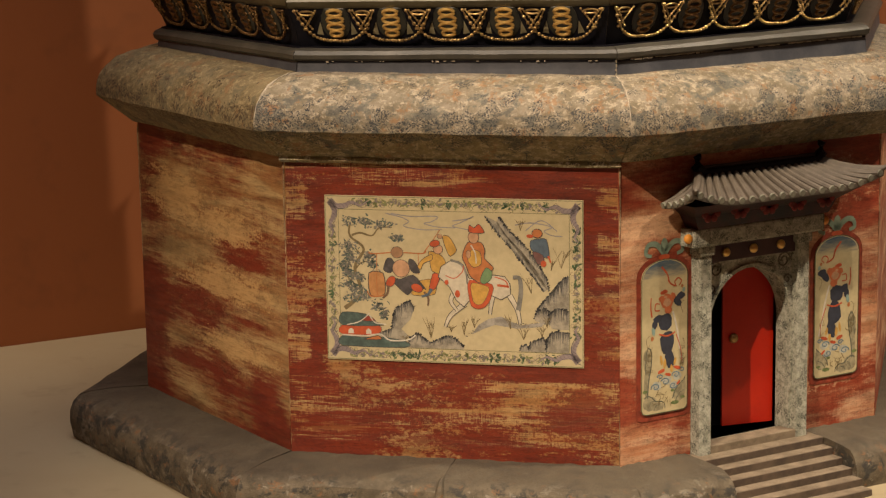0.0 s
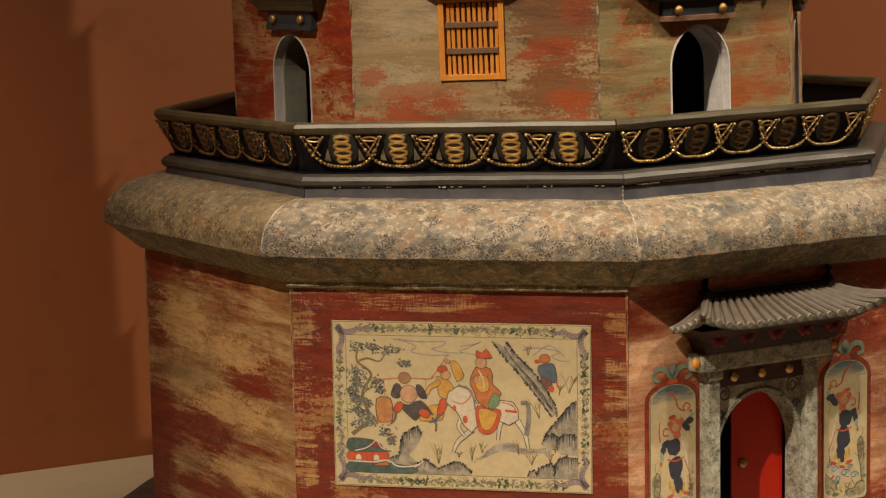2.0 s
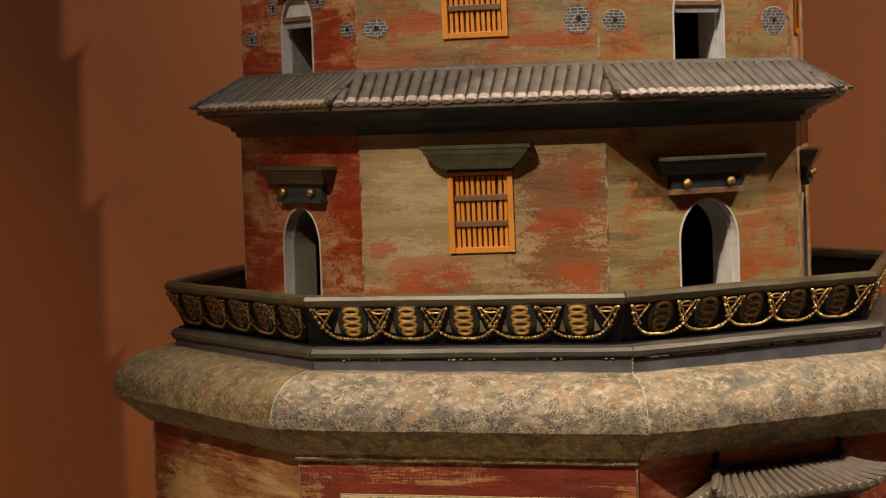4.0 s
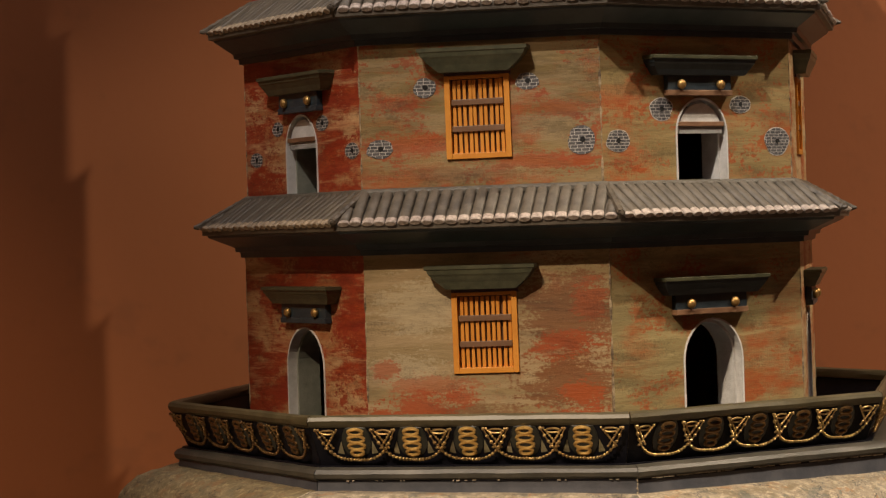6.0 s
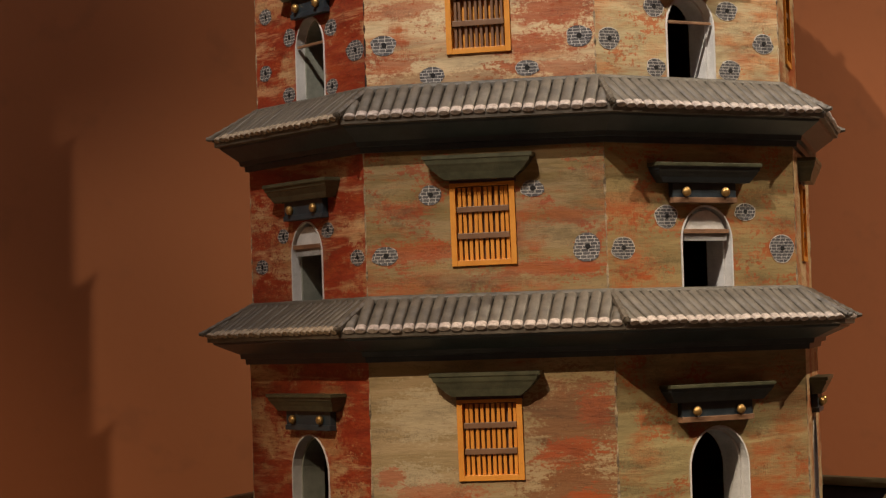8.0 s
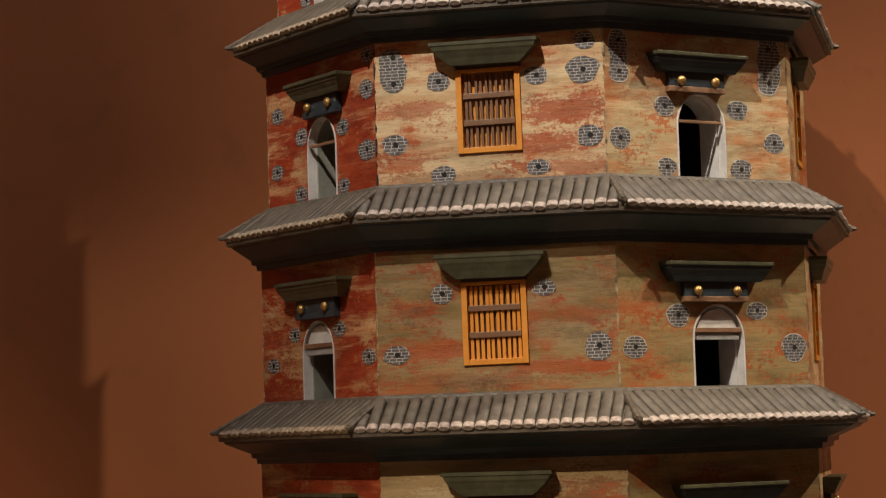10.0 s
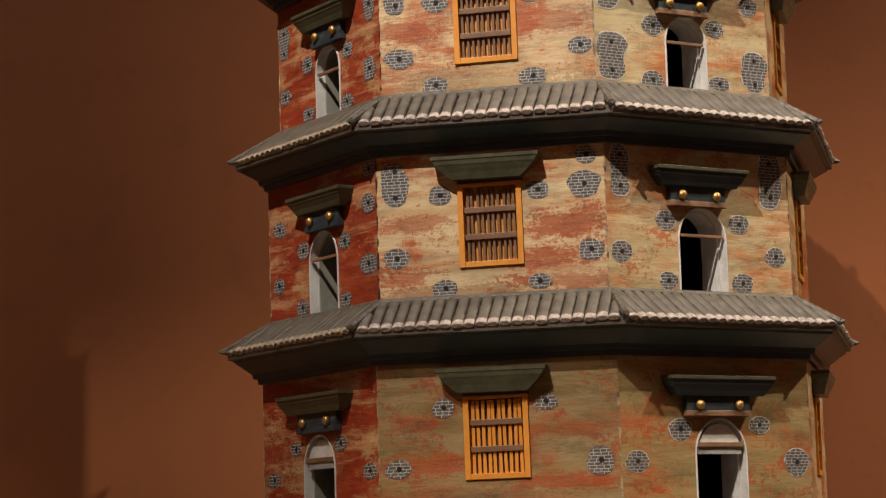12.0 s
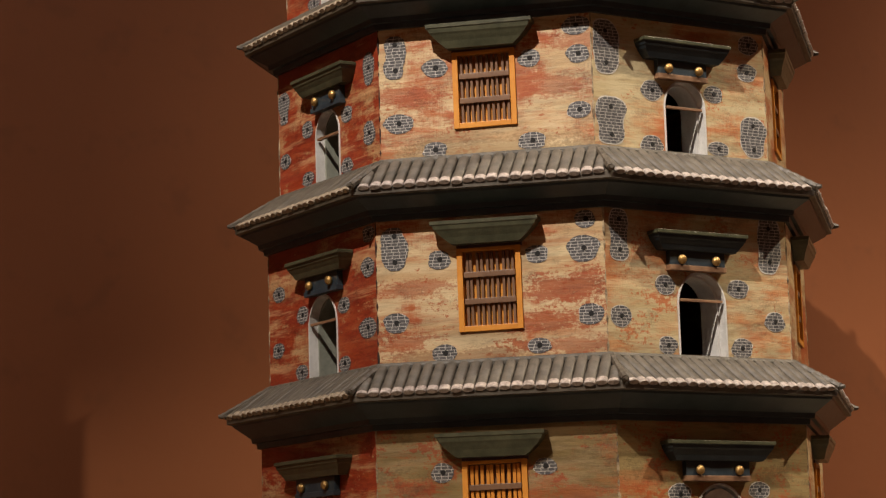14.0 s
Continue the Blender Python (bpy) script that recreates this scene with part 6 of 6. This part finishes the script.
def storey_roof(s):
    foot, top, R, RE, ZE, tw = STOREYS[s]
    last = s == len(STOREYS) - 1
    R2, Z2 = (STOREYS[s + 1][2] + 0.001, STOREYS[s + 1][0]) if not last else (0.02, ZE + 0.075)
    deck = [(R - 0.004, top + 0.006), (RE - 0.0035, ZE - 0.0035), (RE - 0.0004, ZE - 0.0032), (RE - 0.0002, ZE + 0.0004), (R2 - 0.003, Z2 + 0.0008), (R2 - 0.003, Z2 - 0.004)]
    soffit = [(R - 0.006, top - 0.0005), (R + 0.0028, top - 0.0005), (R + 0.0032, top + 0.0030), (R + 0.0062, top + 0.0032), (R + 0.0068, top + 0.0062),
              (RE - 0.0045, ZE - 0.0050), (RE - 0.0040, ZE - 0.0036), (R - 0.006, top + 0.0068)]
    run, up = (RE - R2) * C, Z2 - ZE - 0.0003
    tilt, length = math.atan2(up, run), math.hypot(up, run)
    rest = bmesh.new()
    for k in FACES:
        fr = face_frame(k, 0, tw, TOWER)
        part("eave_soffit", sector(soffit, 6, 0.0001, 0.0, k), M_DARKGREEN, pagoda, "black green moulded underside of an eave", fr)
        slope = part("roof_slope", sector(deck, 6, 0.0001, 0.0001, k), M_TILE_DIM if k < 0 else M_TILE, pagoda, "grey tiled eave roof with pale tile ends", fr)
        if not last:
            at = [(RE + (R2 - RE) * f, ZE + (Z2 - ZE) * f + up_) for f, up_ in ((0.90, 0.0002), (0.90, 0.0026), (0.93, 0.0031), (1.0, 0.0028), (1.0, 0.0002))]
            part("top_strip", sector(at, 8, 0.00015, 0.0, k + 7), M_STRIP, slope, "dark slate strip over the upper tile ends")
        near = abs(k) <= 2 and s < 4
        half = RE * S
        n = int(2 * half / PITCH_T)
        shared = None
        for i in range(n):
            x = (i - (n - 1) / 2) * PITCH_T
            room = (half - abs(x)) / max(half - R2 * S, 1e-6)
            f = min(1.0, room)
            if f < 0.12:
                continue
            m = Matrix.Translation((x, -RE * C - 0.0008, ZE + 0.0002)) @ Matrix.Rotation(tilt, 4, "X") @ Matrix.Diagonal((1, f, 1, 1))
            if near:
                if shared is None:
                    shared = part("tile_roll", roll_mesh(length, 0.0034, s), [M_TILE_DIM, M_TILE_END_DIM] if k < 0 else [M_TILE, M_TILE_END], slope, "", m)
                else:
                    jig = random.Random(i + 31 * k + 7 * s)
                    again(shared, m @ Matrix.Translation((jig.uniform(-0.0002, 0.0002), jig.uniform(-0.0004, 0.0004), jig.uniform(-0.0002, 0.0003))) @ Matrix.Rotation(jig.uniform(-0.03, 0.03), 4, "Y"))
            else:
                a = len(rest.verts)
                one = bmesh.new()
                box(one, -0.0024, 0.0024, 0, length, 0, 0.0022, 0, fr @ m)
                tmp = bpy.data.meshes.new("tmp")
                one.to_mesh(tmp), one.free()
                rest.from_mesh(tmp)
                bpy.data.meshes.remove(tmp)
        # hip ridge at the right-hand corner of this face
        a = radians(PHI - 90 + 45 * k + 22.5 + tw)
        d = Vector((math.cos(a), math.sin(a), 0))
        p0, p1 = d * (R2 - 0.0015) + Vector((0, 0, Z2 + 0.0012)), d * (RE + 0.0018) + Vector((0, 0, ZE + 0.0022))
        hip = bmesh.new()
        m = 13
        pts = [p0.lerp(p1, j / m) for j in range(m + 1)]
        tube(hip, pts, [0.0021 + 0.0004 * (j % 2) for j in range(m + 1)], 7)
        tube(hip, [p1, p1 + d * 0.0032 + Vector((0, 0, 0.0002))], [0.0019, 0.0012], 7)
        part("hip_ridge", hip, M_RIDGE, pagoda, "dark ribbed hip ridge with a jutting tip", Matrix.Translation(TOWER + Vector((0, 0, FOOT))))
    if len(rest.verts):
        tagged(part("tile_rows", rest, M_TILE, pagoda, "further rows of grey roof tiles"), kind="stuff")
    else:
        rest.free()


def patch_mesh(w, h, seed, halo=0.98):
    """A rounded patch of small painted bricks in courses on a pale ground of mortar, a hair proud of the wall."""
    r = random.Random(seed)
    ph = [r.uniform(0, 6.3) for _ in range(4)]
    am = (0.07, 0.05) if h < 0.022 else (0.13, 0.08)
    power = 2.2 if h < 0.022 else 3.2

    def end(side, z):
        """The outline's x on one side at the height z."""
        v = max(-1.0, min(1.0, 2 * z / h))
        o = 0 if side < 0 else 2
        return side * w / 2 * max(0.02, 1 - abs(v) ** power) ** (1 / power) * (1 + am[0] * math.sin(2.6 * v + ph[o]) + am[1] * math.sin(5 * v + ph[o + 1]))

    bm = bmesh.new()

    def quad(pts, y, mat):
        bm.faces.new([bm.verts.new((x, y, z)) for x, z in pts]).material_index = mat

    n = 22
    zs = [h / 2 * math.sin(math.pi * (i / n - 0.5)) for i in range(n + 1)]
    quad([(end(1, z) * halo, z * halo) for z in zs] + [(end(-1, z) * halo, z * halo) for z in reversed(zs)], -0.00012, 0)
    rows = max(4, round(h / 0.00195))
    ch = h / rows
    for j in range(rows):
        z0, z1 = -h / 2 + j * ch + 0.00016, -h / 2 + (j + 1) * ch - 0.00016
        jl, jr = r.uniform(-0.0005, 0.0004), r.uniform(-0.0004, 0.0005)
        l0, l1, r0, r1 = end(-1, z0) + jl, end(-1, z1) + jl, end(1, z0) + jr, end(1, z1) + jr
        x = min(l0, l1) - r.uniform(0, 0.004)
        while x < max(r0, r1):
            e = x + r.uniform(0.0037, 0.0048)
            p = [(min(max(x + 0.00018, lo), hi), z) for z, lo, hi in ((z0, l0, r0), (z1, l1, r1))]
            q = [(min(max(e - 0.00018, lo), hi), z) for z, lo, hi in ((z0, l0, r0), (z1, l1, r1))]
            if max(q[0][0] - p[0][0], q[1][0] - p[1][0]) > 0.0005:
                quad((p[0], q[0], (q[1][0] + 1e-6, q[1][1]), (p[1][0] - 1e-6, p[1][1])), -0.00020, 1)
            x = e
    bmesh.ops.recalc_face_normals(bm, faces=bm.faces)
    return bm


# painted brick patches: x, height, width and height of each, in millimetres; those taller than 22 have two holes
PATCHES = {}
PATCHES[(1, 0)] = [(-33.0, 470.6, 13.3, 12.3), (30.0, 472.2, 14.4, 10.2), (-61.9, 434.6, 16.2, 11.6), (62.1, 435.7, 16.4, 17.5)]
PATCHES[(1, 1)] = [(-28.6, 453.5, 16.5, 13.7), (33.2, 456.5, 15.5, 10.5), (-61.9, 434.5, 17.0, 12.9), (62.1, 433.5, 19.0, 17.0)]
PATCHES[(1, -1)] = [(-29.6, 452.6, 14.0, 9.6), (28.2, 453.6, 15.0, 9.8), (63.8, 434.7, 16.0, 10.3), (-59.4, 433.9, 17.0, 9.6)]
PATCHES[(2, 0)] = [(-59.8, 610.0, 15.5, 27.4), (-31.4, 601.6, 14.2, 11.9), (29.8, 601.5, 14.7, 11.1), (60.2, 621.2, 12.4, 11.1), (58.4, 603.2, 20.0, 16.6), (-59.5, 563.9, 16.4, 12.6),
             (61.5, 563.0, 15.9, 13.0), (-29.4, 543.8, 15.5, 11.1), (29.2, 545.5, 14.6, 9.6)]
PATCHES[(2, 1)] = [(-60.6, 611.7, 14.2, 31.3), (56.6, 611.8, 18.0, 35.9), (-26.9, 582.3, 14.7, 11.9), (30.3, 582.3, 16.0, 11.4), (-61.2, 561.5, 15.0, 13.0), (59.0, 562.8, 15.5, 12.2),
             (-26.6, 544.9, 13.7, 11.1), (31.3, 544.9, 16.0, 12.7)]
PATCHES[(2, -1)] = [(61.4, 601.0, 16.0, 12.7), (-56.4, 599.2, 16.5, 10.6), (-24.3, 581.6, 15.5, 11.6), (30.4, 581.2, 15.5, 10.4), (60.2, 563.2, 21.0, 13.0), (-58.4, 561.9, 16.5, 10.4),
              (-26.6, 544.3, 16.5, 10.2), (30.2, 544.0, 15.0, 10.0), (63.0, 621.8, 15.0, 10.5)]
PATCHES[(3, 0)] = [(-57.4, 733.3, 14.0, 28.0), (-31.3, 724.5, 15.9, 12.2), (28.8, 726.0, 14.1, 11.3), (58.6, 744.3, 17.6, 12.0), (59.4, 726.3, 14.0, 12.0), (-55.8, 690.6, 18.5, 12.8),
             (59.0, 690.9, 15.5, 10.6), (-32.8, 672.3, 15.8, 10.3), (29.0, 673.7, 17.7, 11.0)]
PATCHES[(3, 1)] = [(-57.6, 731.2, 19.0, 33.7), (-55.6, 684.6, 21.7, 29.4), (-23.1, 706.4, 15.5, 12.9), (25.6, 708.4, 14.3, 10.9), (-24.6, 671.8, 17.0, 11.5), (27.8, 673.2, 16.1, 9.0),
             (55.6, 743.4, 15.5, 12.3), (53.4, 725.2, 15.5, 11.4), (56.3, 682.8, 18.5, 26.0)]
PATCHES[(3, -1)] = [(55.8, 730.0, 14.6, 21.8), (-60.0, 727.2, 14.6, 22.4), (-26.9, 706.4, 15.4, 11.6), (26.2, 706.4, 15.6, 10.9), (54.8, 688.6, 15.0, 15.6), (-59.0, 690.6, 14.5, 10.6),
              (-27.2, 673.4, 16.5, 9.5), (25.2, 672.9, 15.5, 10.5)]
for k in (-1, 0, 1):
    PATCHES[(4, k)] = [(x * 0.95, z + 120, w, h) for x, z, w, h in PATCHES[(3, k)]]


def hole_mesh(r):
    bm = bmesh.new()
    bmesh.ops.create_cone(bm, cap_ends=True, segments=12, radius1=r, radius2=r * 0.9, depth=0.0004, matrix=Matrix.Translation((0, -0.0003, 0)) @ Matrix.Rotation(math.pi / 2, 4, "X"))
    return bm


def storey(s):
    foot, top, R, RE, ZE, tw = STOREYS[s]
    ap = R * C
    for k in FACES:
        fr = face_frame(k, ap, tw, TOWER)
        arched = k in (-1, 1) or (k == 2 and s == 0)
        shift = ARCH_X.get(k, (0, 0, 0, 0))[min(s, 3)]
        hole = None
        if arched:
            hw, t = ARCHED[s][:2]
            hole = arch_loop(shift, hw, foot + 0.001, t, 16, 1.1)
        elif abs(k) in (0, 2):
            mid, z0, z1 = LATTICE[s][:3]
            hole = [(mid - 0.0192, z0 + 0.0006), (mid - 0.0192, z1 - 0.0006), (mid + 0.0192, z1 - 0.0006), (mid + 0.0192, z0 + 0.0006)]
        tone = min(s, 2)
        mat = {-1: M_RED_WALL, -2: M_RED_WALL, 1: OLIVE_WALLS[tone], 2: CREAM_WALLS[2]}.get(k, CREAM_WALLS[tone])
        wall = part("storey_wall", holed_panel(R * S - 0.0001, R * S - 0.0001, foot, top, hole, 0.003), mat, pagoda,
                    {-1: "rubbed red wall panel with an arched window", 0: "cream and rust wall panel with a lattice window", 1: "olive cream wall panel with an arched window"}.get(k, "worn painted wall panel"), fr)
        if abs(k) < 3:
            part("hem_strip", new_box(-(R * S - 0.0012), R * S - 0.0012, -0.0012, 0.0006, foot + 0.0003, foot + 0.0020, 0.0003), M_HEM, wall, "olive cream strip along the foot")
        if arched:
            arched_window(fr @ Matrix.Translation((0, -0.0002, 0)), shift, s, k)
        elif abs(k) in (0, 2):
            mid, z0, z1, h0, h1 = LATTICE[s]
            lattice_window(fr, mid, z0, z1, s)
            part("window_hood", stepped_hood(0.0336, h0, h1, 0.0118, 0.026), M_HOOD, pagoda, "olive green moulded hood over a lattice window", fr @ Matrix.Translation((mid - 0.001, -0.0002, 0)))
            part("lintel_board", new_box(-0.0205, 0.0205, -0.0012, 0.002, z1 - 0.0003, h0 + 0.001, 0.0002), M_BOARD, pagoda, "dark red board under the hood", fr @ Matrix.Translation((mid, 0, 0)))
        for i, (x, z, w, h) in enumerate(PATCHES.get((s, k), ())):
            lim = (R * S - 0.0006) * 1000
            w = min(w, 2 * (lim - abs(x)))
            pm = Matrix.Translation((x / 1000, -0.0001, z / 1000))
            p = part("brick_patch", patch_mesh(w / 1000, h / 1000, i + 9 * s + 50 * k, 1.04 if k == 1 else 0.98), [M_MORTAR, M_BRICK], wall, "patch painted as grey bricks with white joints", pm)
            for dz in ((-0.3, 0.3) if h > 22 else (0.02,)):
                part("putlog_hole", hole_mesh(0.0015 if k != 0 else 0.0017), M_HOLE, p, "small black hole", Matrix.Translation((0.0004, 0, dz * h / 1000)))
    # corner beads between the panels
    for k in FACES:
        a = radians(PHI - 90 + 45 * k + 22.5 + tw)
        d = Vector((math.cos(a), math.sin(a), 0)) * (R - 0.0004)
        bead = bmesh.new()
        r = random.Random(k + 13 * s)
        tube(bead, [d * (1 + r.uniform(-0.0005, 0.0005)) + Vector((0, 0, foot + (top - foot) * j / 12)) for j in range(13)], [0.0008 * r.uniform(0.5, 1.2) for _ in range(13)], 6)
        part("corner_strip", bead, M_CRACK if k == -1 and s > 1 else M_SEAM, pagoda, "thin corner strip", Matrix.Translation(TOWER + Vector((0, 0, FOOT))))
    part("storey_floor", sector_disc(R - 0.003, foot + 0.0004), M_INSIDE, pagoda, "dark floor of a storey", Matrix.Translation(TOWER + Vector((0, 0, FOOT))) @ Matrix.Rotation(radians(PHI + tw), 4, "Z"))


def sector_disc(R, z):
    bm = bmesh.new()
    bmesh.ops.create_cone(bm, cap_ends=True, segments=8, radius1=R, radius2=R, depth=0.002, matrix=Matrix.Translation((0, 0, z)) @ Matrix.Rotation(radians(22.5), 4, "Z"))
    return bm


for s in range(len(STOREYS)):
    storey(s)
    storey_roof(s)

# finial on the top roof
fin = bmesh.new()
z = STOREYS[-1][4] + 0.07
tube(fin, [(0, 0, z), (0, 0, z + 0.02), (0, 0, z + 0.03), (0, 0, z + 0.045), (0, 0, z + 0.055), (0, 0, z + 0.075), (0, 0, z + 0.10)], [0.022, 0.016, 0.024, 0.022, 0.010, 0.014, 0.002], 14)
part("finial", fin, M_GILT_DULL, pagoda, "gilt gourd finial", Matrix.Translation(TOWER + Vector((0, 0, FOOT))), True)
